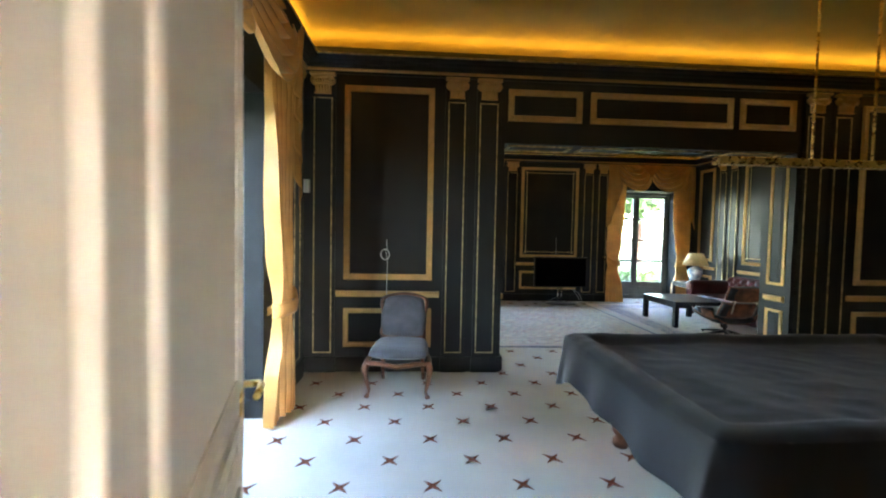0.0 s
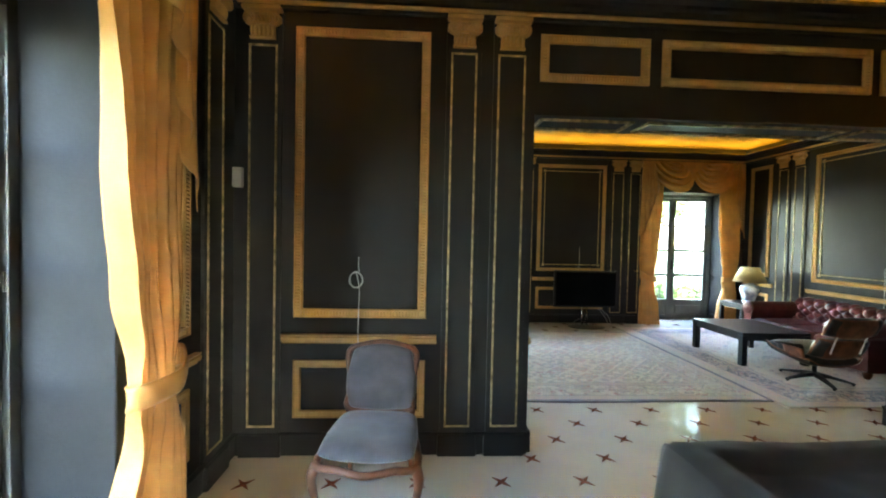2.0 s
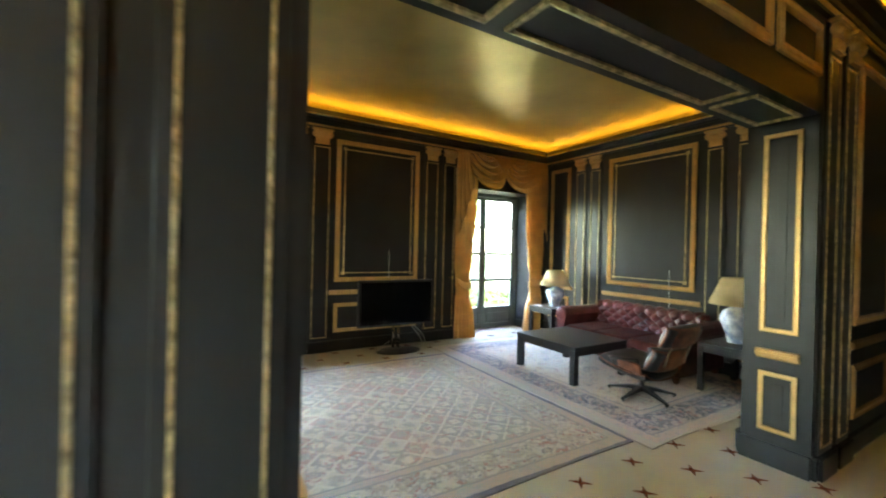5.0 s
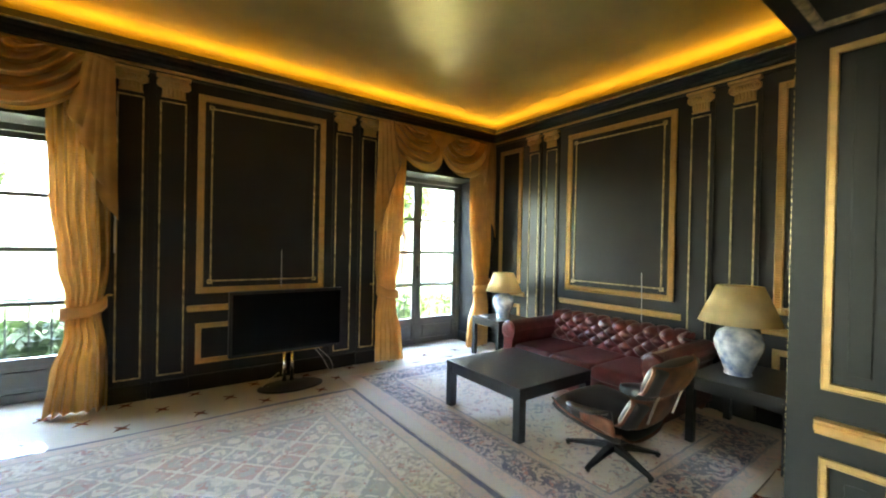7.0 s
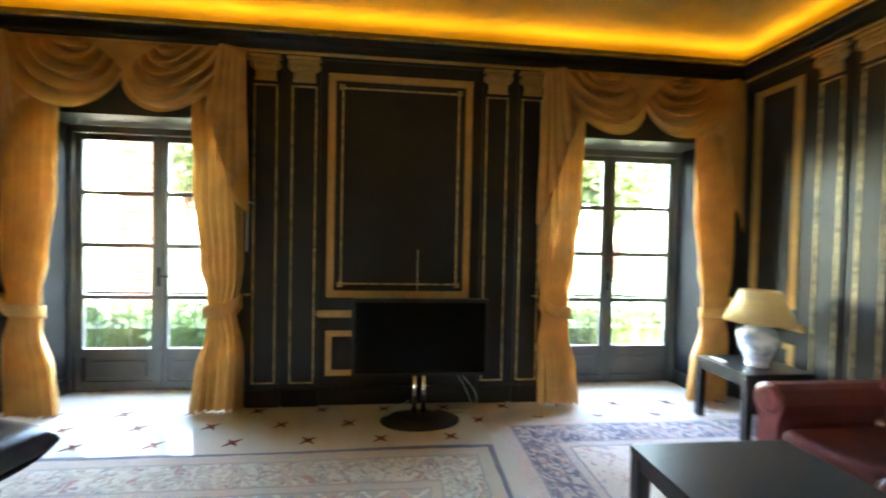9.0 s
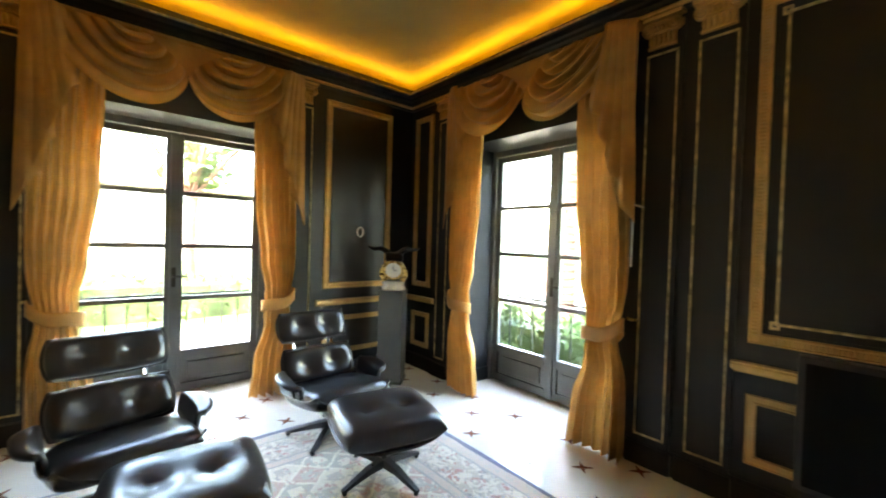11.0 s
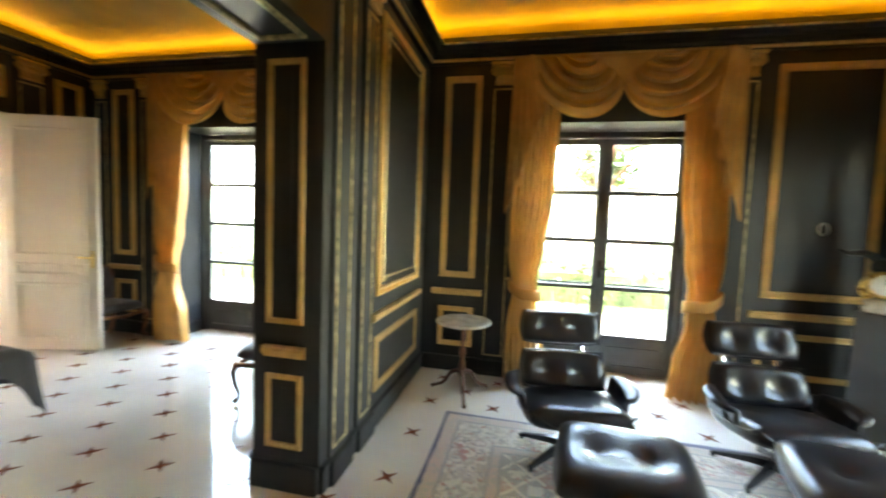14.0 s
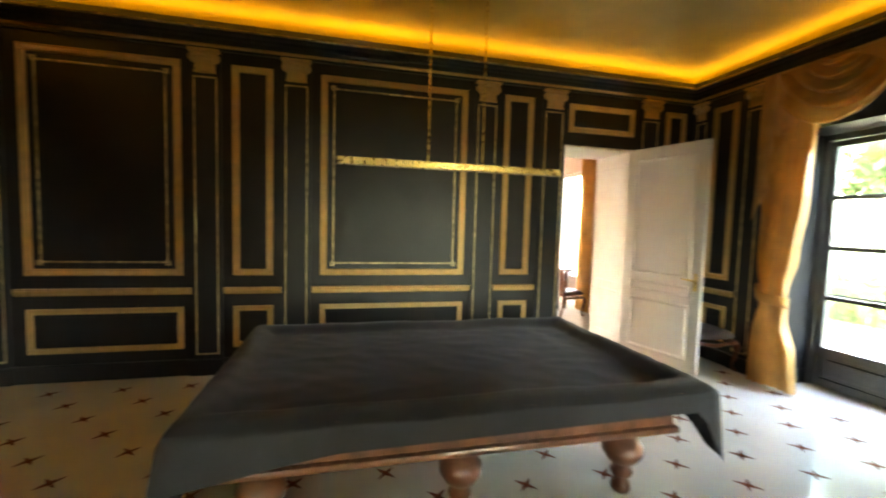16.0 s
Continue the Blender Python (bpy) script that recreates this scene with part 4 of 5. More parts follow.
BLACK_CHAIR = "black buttoned leather lounge chair with dark shells on a star base"
lounge_chair(pose(0.49, 6.61, 0.012, 0, 0, 8), BLACK_CHAIR, BLACK_WOOD)
lounge_chair(pose(0.38, 7.84, 0.012, 0, 0, 3), BLACK_CHAIR, BLACK_WOOD)
lounge_chair(pose(4.84, 6.31, 0.012, 0, 0, 90), "black leather lounge chair with walnut shells beside the coffee table", WALNUT, 0.87)
ottoman(pose(1.16, 6.80, 0.012, 0, 0, -6))
ottoman(pose(1.06, 7.86, 0.012, 0, 0, -12))


# ---- sofa ----
def sofa():
    """A buttoned rolled-arm sofa against the east wall, facing west."""
    x0, x1, y0, y1 = 5.42, 6.40, 6.22, 8.06
    c = thing("sofa", "oxblood leather rolled-arm sofa with deep buttoned back", "sofa")
    part("frame", box(x0 + 0.03, x1 - 0.03, y0 + 0.06, y1 - 0.06, 0.09, 0.30, 0.02), OXBLOOD, c)
    iy0, iy1 = y0 + 0.21, y1 - 0.21
    n = 3
    for k in range(n):
        a, b = iy0 + (iy1 - iy0) * k / n, iy0 + (iy1 - iy0) * (k + 1) / n
        part("seat_cushion", cushion(0.68, b - a, 0.15, Matrix.Translation((x0 + 0.34, (a + b) / 2, 0.338)), (), n=24, square=0.01, crisp=16, puff=0.35), OXBLOOD, c, smooth=True)
    # buttoned back that rolls over at the top
    def back(u, v):
        y = iy0 - 0.02 + (iy1 - iy0 + 0.04) * u
        t = v * 1.5
        if t < 1:
            x, z = x1 - 0.285 + 0.025 * t, 0.34 + 0.29 * t
            nx, nz = -1.0, 0.2
        else:
            th = math.pi * (t - 1) / 0.5 * 1.0
            x, z = x1 - 0.16 - 0.10 * math.cos(th), 0.63 + 0.08 * math.sin(th)
            nx, nz = -math.cos(th), math.sin(th)
        p, q = u * 18, v * 7
        w = abs(math.sin(math.pi * (p + q) / 2) * math.sin(math.pi * (p - q) / 2)) ** 0.45
        pit = max(0, math.cos(math.pi * p) * math.cos(math.pi * q)) ** 6 * abs(math.cos(math.pi * (p + q) / 2))
        h = (0.042 * w - 0.016 * pit) * (1 if v < 0.9 else (1 - v) * 10)
        return Vector((x + nx * h, y, z + nz * h * 0.6))
    part("backrest", sheet(back, 180, 70), OXBLOOD, c, "deep buttoned oxblood leather", smooth=True)
    part("back_panel", box(x1 - 0.14, x1, y0 + 0.05, y1 - 0.05, 0.09, 0.62, 0.03), OXBLOOD, c)
    for s, ya in ((1, y0), (-1, y1)):
        bm = bmesh.new()
        prof = [(0.20, 0.10), (0.19, 0.42), (0.215, 0.50)] + [(0.12 + 0.105 * math.cos(a), 0.545 + 0.100 * math.sin(a)) for a in [radians(-30 + 26 * k) for k in range(11)]] + [(0.055, 0.45), (0.05, 0.10)]
        rings = []
        for x, g in ((x0, 0.94), (x0 + 0.015, 1.0), (x1 - 0.02, 1.0)):
            rings.append([bm.verts.new((x, ya + s * (0.12 + (o - 0.12) * g), 0.34 + (z - 0.34) * g)) for o, z in prof])
        for a, b in zip(rings, rings[1:]):
            for k in range(len(prof)):
                bm.faces.new((a[k], a[(k + 1) % len(prof)], b[(k + 1) % len(prof)], b[k]))
        bm.faces.new(rings[0]), bm.faces.new(rings[-1])
        arm = part("arm", bm, OXBLOOD, c, smooth=False)
        part("scroll_face", lathe([(0.085, -0.01), (0.085, 0.0), (0.075, 0.010), (0.05, 0.004), (0.02, 0.010), (0.004, 0.014)], segs=22), OXBLOOD, arm, smooth=True).matrix_local = Matrix.Translation((x0, ya + s * 0.12, 0.545)) @ Matrix.Rotation(radians(-90), 4, "Y")
    for x in (x0 + 0.08, x1 - 0.08):
        for y in (y0 + 0.12, y1 - 0.12):
            part("foot", lathe([(0.02, 0.0), (0.035, 0.02), (0.045, 0.06), (0.03, 0.10)], (x, y, 0.012), 14), MAHOGANY, c, smooth=True)
    for q in range(1, 5):
        for p in range(1, 18):
            if (p + q) % 2:
                continue
            t = q / 7 * 1.5
            y = iy0 - 0.02 + (iy1 - iy0 + 0.04) * p / 18
            part("button", lathe([(0.011, 0), (0.009, 0.006), (0.003, 0.008)], segs=8), OXBLOOD, c).matrix_local = Matrix.Translation((x1 - 0.285 + 0.025 * min(t, 1), y, 0.34 + 0.29 * min(t, 1))) @ Matrix.Rotation(radians(-80), 4, "Y")
    return c


sofa()


# ---- tables ----
def low_table(name, label, x0, x1, y0, y1, h, leg=0.07, group=""):
    t = thing(name, label, "table", group)
    part("tabletop", box(x0, x1, y0, y1, h - 0.035, h, 0.004), BLACK_WOOD, t)
    ap = bmesh.new()
    for a in ((x0 + 0.01, x1 - 0.01, y0 + 0.01, y0 + 0.03), (x0 + 0.01, x1 - 0.01, y1 - 0.03, y1 - 0.01), (x0 + 0.01, x0 + 0.03, y0 + 0.03, y1 - 0.03), (x1 - 0.03, x1 - 0.01, y0 + 0.03, y1 - 0.03)):
        slab(ap, *a, h - 0.10, h - 0.036)
    part("apron", ap, BLACK_WOOD, t)
    for x in (x0 + 0.002, x1 - leg - 0.002):
        for y in (y0 + 0.002, y1 - leg - 0.002):
            part("leg", box(x, x + leg, y, y + leg, 0.012, h - 0.036, 0.005), BLACK_WOOD, t)
    return t


low_table("coffee_table", "square black lacquered coffee table on the red rug", 4.40, 5.28, 6.79, 7.70, 0.42)
low_table("side_table", "black lacquered side table beside the sofa", 5.74, 6.30, 8.42, 8.94, 0.52, 0.055, "side tables")
low_table("side_table", "black lacquered side table beside the sofa", 5.52, 6.30, 5.50, 6.14, 0.52, 0.055, "side tables")


def table_lamp(x, y, z, k, label):
    t = thing("table_lamp", label, "lamp", "table lamps", Matrix.Translation((x, y, z)))
    part("base", lathe([(0.085 * k, 0.0), (0.09 * k, 0.012), (0.08 * k, 0.02), (0.10 * k, 0.07 * k), (0.145 * k, 0.19 * k), (0.15 * k, 0.24 * k), (0.13 * k, 0.30 * k), (0.08 * k, 0.335 * k), (0.06 * k, 0.345 * k), (0.065 * k, 0.36 * k)], segs=32), CERAMIC, t, "blue and white glazed jar", smooth=True)
    part("stem", lathe([(0.012, 0.36 * k), (0.012, 0.44 * k), (0.02, 0.445 * k), (0.02, 0.50 * k)], segs=12), BRASS, t)
    bm = bmesh.new()
    n = 48
    rings = [[bm.verts.new((r * (1 + 0.006 * (j % 2)) * math.cos(2 * math.pi * j / n), r * (1 + 0.006 * (j % 2)) * math.sin(2 * math.pi * j / n), h)) for j in range(n)] for r, h in ((0.25 * k, 0.37 * k), (0.14 * k, 0.63 * k), (0.135 * k, 0.63 * k), (0.245 * k, 0.37 * k))]
    for a, b in zip(rings, rings[1:] + rings[:1]):
        for j in range(n):
            bm.faces.new((a[j], a[(j + 1) % n], b[(j + 1) % n], b[j]))
    part("shade", bm, SHADE, t, "cream pleated fabric shade", smooth=True)
    part("shade_ring", tube([(0.137 * k * math.cos(a), 0.137 * k * math.sin(a), 0.62 * k) for a in [2 * math.pi * j / 24 for j in range(24)]], 0.003, 6, closed=True), BRASS, t)


table_lamp(6.03, 8.64, 0.52, 0.95, "blue and white ceramic lamp with cream shade, unlit")
table_lamp(5.88, 5.92, 0.52, 1.08, "large blue and white ceramic lamp with yellow shade, unlit")
tagged(part("remote_control", box(5.80, 5.84, 8.72, 8.86, 0.52, 0.535, 0.005), PLASTIC), "pale remote control lying on the side table", "remote")


def pedestal_table():
    t = thing("pedestal_table", "small round marble-topped tripod table of dark wood", "table", m=Matrix.Translation((-0.27, 5.79, 0)))
    part("tabletop", lathe([(0.20, 0.615), (0.225, 0.622), (0.24, 0.632), (0.24, 0.645), (0.232, 0.65)], segs=40), PALE_STONE, t, "pale marble top")
    part("column", lathe([(0.05, 0.615), (0.035, 0.60), (0.018, 0.57), (0.018, 0.42), (0.03, 0.36), (0.02, 0.31), (0.032, 0.24), (0.035, 0.18), (0.02, 0.15)][::-1], segs=18), MAHOGANY, t, smooth=True)
    for k in range(3):
        th = radians(15 + 120 * k)
        pts = bend([(0.02, 0, 0.20), (0.10, 0, 0.17), (0.17, 0, 0.07), (0.24, 0, 0.03), (0.28, 0, 0.018)], 4)
        bm = tube(pts, [0.02 - 0.009 * i / len(pts) for i in range(len(pts))], 8)
        lathe([(0.014, 0.0), (0.02, 0.008), (0.016, 0.025)], (0.28, 0, 0), 10, bm)
        bmesh.ops.transform(bm, matrix=Matrix.Rotation(th, 4, "Z"), verts=bm.verts)
        part("leg", bm, MAHOGANY, t, smooth=True)


pedestal_table()


# ---- television ----
def television():
    t = thing("television", "black flat television on a chrome column stand, switched off", "television", m=Matrix.Translation((3.37, 0, 0)))
    part("casing", box(-0.565, 0.565, 9.04, 9.11, 0.335, 0.975, 0.008), BLACK_WOOD, t)
    part("screen", box(-0.535, 0.535, 9.034, 9.04, 0.365, 0.945, 0.002), SCREEN, t, "dark glossy screen")
    for x in (-0.045, 0.03):
        part("column", tube([(x, 9.06, 0.03), (x, 9.06, 0.36)], 0.02, 14), CHROME, t, smooth=True)
    bm = lathe([(0.32, 0.0), (0.32, 0.008), (0.30, 0.014), (0.10, 0.03), (0.0001, 0.034)], segs=44)
    bmesh.ops.transform(bm, matrix=Matrix.Translation((0, 8.97, 0)) @ Matrix.Diagonal((1, 0.62, 1, 1)), verts=bm.verts)
    part("base", bm, BLACK_WOOD, t, "black glass disc base")


television()


def cable(name, label, pts, r=0.0035, n=8, mat=None):
    return tagged(part(name, tube(bend(pts, n), r, 6), mat or PLASTIC, smooth=True), label, "cable", "loose cables")


WHITE_CABLE = "loose white cable trailing along the wall and floor"
cable("cable", WHITE_CABLE, [(3.72, 9.30, 0.26), (3.78, 9.2, 0.16), (3.82, 9.12, 0.03), (3.70, 9.05, 0.006), (3.55, 9.10, 0.006), (3.45, 9.08, 0.04)])
cable("cable", WHITE_CABLE, [(3.74, 9.30, 0.28), (3.86, 9.18, 0.14), (3.84, 9.10, 0.02), (3.68, 9.14, 0.006), (3.52, 9.05, 0.008)])
cable("cable", WHITE_CABLE, [(3.28, 9.08, 0.12), (3.18, 9.05, 0.07), (3.10, 9.02, 0.012), (3.16, 8.99, 0.02)])
cable("cable", "thin white cable dropping over the wall panel", [(3.34, 9.31, 1.38), (3.342, 9.312, 1.2), (3.34, 9.31, 0.98)], 0.003)
cable("cable", "thin white cable dropping over the wall panel", [(6.43, 6.98, 1.22), (6.432, 6.975, 1.0), (6.43, 6.97, 0.70)], 0.003)
tagged(part("wall_socket", fN.box(4.02, 4.10, 0.02, 0.03, 0.05, 0.13, 0.004), PLASTIC), "white wall socket above the skirting", "socket")

# the coiled cable on the pier
coil = [(0.045, YA - 0.012, 1.36), (0.043, YA - 0.012, 1.30), (0.05, YA - 0.02, 1.26)]
for k in range(34):
    a = k * 2 * math.pi / 11
    coil.append((0.030 + (0.043 + 0.004 * math.sin(k)) * math.sin(a), YA - 0.02 - 0.004 * (k % 3), 1.205 + (0.052 + 0.004 * math.cos(2 * k)) * math.cos(a)))
coil += [(0.052, YA - 0.02, 1.14), (0.052, YA - 0.035, 1.0), (0.052, YA - 0.045, 0.84), (0.055, YA - 0.03, 0.70)]
cable("cable", "pale cable with a coiled loop hanging on the panel", coil, 0.0035, 4)
coil = [(-0.775, 8.66 + (0.036 + 0.003 * math.sin(k)) * math.sin(k * 0.6), 1.545 + 0.05 * math.cos(k * 0.6)) for k in range(32)]
cable("cable", "small loop of pale cable on the wall panel", coil, 0.005, 3)
tagged(part("wall_thermostat", box(-0.785, -0.725, YA - 0.045, YA - 0.002, 1.81, 1.94, 0.006), PLASTIC), "small white wall thermostat near the corner", "thermostat")


# ---- upholstered side chairs ----
def side_chair(m, cloth, label, group="upholstered side chairs"):
    """A carved side chair facing +y with cabriole legs and padded seat and back."""
    c = thing("side_chair", label, "chair", group, m @ Matrix.Diagonal((1, 1, 0.89, 1)))
    taper = lambda p: Vector((p.x * (1 + 0.22 * p.y), p.y + (0.035 * (1 - (p.x / 0.26) ** 2) if p.y > 0.1 else 0), p.z))
    part("seat", cushion(0.50, 0.46, 0.15, Matrix.Translation((0, 0, 0.43)), (), warp=taper, square=0.12, under=0.5), cloth, c, smooth=True)
    rail = bmesh.new()
    rail_pts = bend([(-0.20, -0.21, 0.375), (-0.265, 0.19, 0.365), (-0.14, 0.235, 0.355), (0, 0.262, 0.34), (0.14, 0.235, 0.355), (0.265, 0.19, 0.365), (0.20, -0.21, 0.375)], 4)
    tube(rail_pts, 0.022, 8, rail)
    part("seat_rail", rail, MAHOGANY, c, smooth=True)
    for sx in (-1, 1):
        pts = bend([(sx * 0.25, 0.20, 0.37), (sx * 0.275, 0.225, 0.30), (sx * 0.262, 0.215, 0.18), (sx * 0.245, 0.20, 0.08), (sx * 0.265, 0.225, 0.02)], 5)
        part("front_leg", tube(pts, [0.034 - 0.021 * min(1, i / (len(pts) * 0.75)) + (0.008 if i > len(pts) - 4 else 0) for i in range(len(pts))], 10), MAHOGANY, c, smooth=True)
        pts = bend([(sx * 0.19, -0.20, 0.37), (sx * 0.19, -0.215, 0.2), (sx * 0.195, -0.27, 0.012)], 5)
        part("back_leg", tube(pts, 0.018, 8), MAHOGANY, c, smooth=True)
    tm = Matrix.Translation((0, -0.245, 0.70)) @ Matrix.Rotation(radians(10), 4, "X")
    waist = lambda p: Vector((p.x * (0.94 + 0.10 * math.cos((p.y + 0.02) * 9 + 3.3) * -1), p.y + (0.025 * (1 - (p.x / 0.2) ** 2) if p.y > 0.15 else 0), p.z))
    part("backrest", cushion(0.42, 0.42, 0.075, tm @ Matrix.Rotation(radians(90), 4, "X") @ Matrix.Rotation(radians(180), 4, "Y"), (), warp=waist, square=0.10), cloth, c, smooth=True)
    loop = bend([(-0.20, 0, -0.20), (-0.185, 0, -0.06), (-0.215, 0, 0.13), (-0.19, 0, 0.20), (-0.08, 0, 0.235), (0, 0, 0.245), (0.08, 0, 0.235), (0.19, 0, 0.20), (0.215, 0, 0.13), (0.185, 0, -0.06), (0.20, 0, -0.20), (0.0, 0, -0.225)], 4)
    part("back_frame", tube([tm @ p for p in loop], 0.019, 8, closed=True), MAHOGANY, c, smooth=True)
    for sx in (-1, 1):
        part("back_post", tube([(sx * 0.19, -0.20, 0.36), tm @ Vector((sx * 0.197, 0, -0.18))], 0.018, 8), MAHOGANY, c, smooth=True)
    return c


chair = side_chair(pose(0.22, 4.36, 0, 0, 0, 176), GREY_CLOTH, "carved mahogany side chair upholstered in blue-grey velvet")
copy_thing(chair, pose(-0.46, 1.70, 0, 0, 0, -6))


# ---- billiard table ----
def billiard_table():
    x0, x1, y0, y1 = 1.50, 3.93, 2.15, 3.64
    t = thing("billiard_table", "mahogany billiard table with bulbous turned legs", "billiard table")
    body = bmesh.new()
    slab(body, x0 + 0.10, x1 - 0.10, y0 + 0.10, y1 - 0.10, 0.45, 0.60, 0.01)
    part("cabinet", body, MAHOGANY, t)
    part("lower_moulding", box(x0 + 0.075, x1 - 0.075, y0 + 0.075, y1 - 0.075, 0.415, 0.45, 0.012), MAHOGANY, t)
    part("rail", box(x0 + 0.03, x1 - 0.03, y0 + 0.03, y1 - 0.03, 0.585, 0.63, 0.018), MAHOGANY, t)
    for x in (x0 + 0.02, x1 - 0.14):
        for y in (y0 + 0.02, y1 - 0.14):
            part("corner_plate", box(x, x + 0.12, y, y + 0.12, 0.605, 0.634, 0.006), BRASS, t, "brass corner plate")
    for x in (1.77, 2.73, 3.68):
        for y in (2.44, 3.37):
            lg = part("leg", lathe([(0.045, 0.0), (0.055, 0.02), (0.05, 0.05), (0.035, 0.07), (0.055, 0.10), (0.062, 0.12), (0.045, 0.15), (0.08, 0.185), (0.110, 0.23), (0.112, 0.27), (0.088, 0.31), (0.058, 0.335), (0.06, 0.36)], (x, y, 0), 24), MAHOGANY, t, smooth=True)
            part("leg_block", box(x - 0.09, x + 0.09, y - 0.09, y + 0.09, 0.355, 0.415, 0.012), MAHOGANY, lg)


billiard_table()


def table_cover():
    """A heavy cloth over the table: it dips inside the rails and hangs unevenly over the edges."""
    x0, x1, y0, y1, z = 1.47, 3.96, 2.12, 3.67, 0.715
    bm = bmesh.new()

    def top(u, v):
        x, y = x0 + (x1 - x0) * u, y0 + (y1 - y0) * v
        e = min(x - x0, x1 - x, y - y0, y1 - y)
        dip = 0.075 * min(1, max(0, (e - 0.11) / 0.06))
        k = noise.noise(Vector((x * 2.2, y * 2.2, 1.0))) * 0.008 + 0.004 * noise.noise(Vector((x * 9 + y * 4, y * 9, 4.0))) + 0.012 * max(0, 0.25 - abs(noise.noise(Vector((x * 2.6 + y * 1.5, y * 5 - x * 1.2, 8.0)))))
        sag = 0.010 * math.exp(-((x - x0 - 0.30) / 0.12) ** 2) * min(1, e / 0.2)
        round_ = 0.030 * max(0, 1 - e / 0.06) ** 2
        return Vector((x, y, z - dip * 0.55 - sag + k - round_))
    sheet(top, 100, 70, bm)
    ring = []
    N = 50
    for k in range(N):
        ring.append((x0 + (x1 - x0) * k / N, y1, 0, 1, "n", k / N))
    for k in range(N):
        ring.append((x1, y1 - (y1 - y0) * k / N, 1, 0, "e", k / N))
    for k in range(N):
        ring.append((x1 - (x1 - x0) * k / N, y0, 0, -1, "s", k / N))
    for k in range(N):
        ring.append((x0, y0 + (y1 - y0) * k / N, -1, 0, "w", k / N))
    rows = []
    for x, y, nx, ny, side, q in ring:
        if side == "n":
            low = 0.60 - 0.03 * q - 0.10 * max(0, q - 0.75) * 4 * q - 0.28 * max(0, 1 - q / 0.05)
        elif side == "e":
            low = 0.18 + 0.03 * math.sin(q * 9)
        elif side == "s":
            low = 0.20 + 0.03 * math.sin(q * 11)
        else:
            low = 0.39 + 0.05 * q + 0.012 * math.sin(q * 17) - 0.12 * max(0, (q - 0.8) / 0.2)
        corner = max(0, 1 - min(q, 1 - q) / 0.06)
        col = []
        for j in range(15):
            w = j / 14
            flare = 0.012 + 0.05 * w + 0.018 * w * math.sin(q * 21 + (1 if side == "n" else 3)) + 0.03 * w * corner
            if side == "n":
                flare = 0.012 + 0.02 * w
            dx, dy = nx * flare, ny * flare
            if corner and j:
                cx, cy = (x0 if x < 2.5 else x1), (y0 if y < 3 else y1)
                dx += (0.03 * w) * corner * (-1 if cx == x0 else 1) * (0 if nx else 1)
                dy += (0.03 * w) * corner * (-1 if cy == y0 else 1) * (0 if ny else 1)
            if not j:
                dx = dy = 0
            high = top((x - x0) / (x1 - x0), (y - y0) / (y1 - y0)).z
            col.append(bm.verts.new((x + dx, y + dy, high - (high - low) * w)))
        rows.append(col)
    n = len(rows)
    for k in range(n):
        a, b = rows[k], rows[(k + 1) % n]
        for j in range(14):
            bm.faces.new((a[j], b[j], b[j + 1], a[j + 1]))
    tagged(part("table_cover", bm, COVER, smooth=True), "charcoal cloth cover draped unevenly over the billiard table", "cover")


table_cover()

# brass bar lamp over the table
lamp = thing("bar_lamp", "slim polished brass bar lamp hanging over the table", "lamp")
part("bar", box(1.94, 3.37, 2.79, 2.85, 1.825, 1.866, 0.004), BRASS, lamp)
for x in (2.48, 2.83):
    part("rod", tube([(x, 2.82, 1.86), (x, 2.82, TOP)], 0.006, 8), BRASS, lamp)
    part("rose", lathe([(0.05, -0.012), (0.05, 0.0)], (x, 2.82, TOP), 20), BRASS, lamp)
sp = thing("ceiling_spot", "small brass ceiling spotlight", "lamp", m=Matrix.Translation((1.9, 3.4, TOP)))
part("ring", lathe([(0.05, -0.01), (0.055, -0.004), (0.055, 0.0)], segs=20), BRASS, sp)


# ---- pedestal and clock ----
ped = thing("pedestal", "tall plain dark grey square pedestal in the corner", "pedestal", m=pose(-0.37, 8.84, 0, 0, 0, 45))
part("shaft", box(-0.125, 0.125, -0.125, 0.125, 0.03, 0.95, 0.006), FRAME, ped)
part("plinth", box(-0.135, 0.135, -0.135, 0.135, 0, 0.03, 0.004), FRAME, ped)
ck = thing("mantel_clock", "gilt mantel clock with ivory dial and dark bronze figure", "clock", m=pose(-0.37, 8.84, 0.95, 0, 0, 52) @ Matrix.Diagonal((1.2, 1.2, 1.15, 1)))
part("base", lathe([(0.10, 0.0), (0.105, 0.03), (0.09, 0.04), (0.10, 0.06), (0.085, 0.08)], segs=24), PALE_STONE, ck, "pale marble base", smooth=True)
bm = bmesh.new()
for x in (-0.075, 0.075):
    tube(bend([(x, 0, 0.08), (x * 1.35, 0.0, 0.14), (x * 1.1, 0, 0.20), (x * 0.6, 0, 0.25)], 4), [0.022] * 13, 8, bm)
part("scrolls", bm, BRASS, ck, smooth=True)
bm = lathe([(0.085, -0.05), (0.09, -0.03), (0.09, 0.04), (0.075, 0.055)], segs=30)
bmesh.ops.transform(bm, matrix=Matrix.Translation((0, 0, 0.18)) @ Matrix.Rotation(radians(90), 4, "X"), verts=bm.verts)
drum = part("drum", bm, BRASS, ck, smooth=True)
bm = lathe([(0.066, 0.0), (0.066, 0.004), (0.0005, 0.006)], segs=30)
bmesh.ops.transform(bm, matrix=Matrix.Translation((0, -0.054, 0.18)) @ Matrix.Rotation(radians(90), 4, "X"), verts=bm.verts)
part("dial", bm, IVORY, drum, "ivory dial")
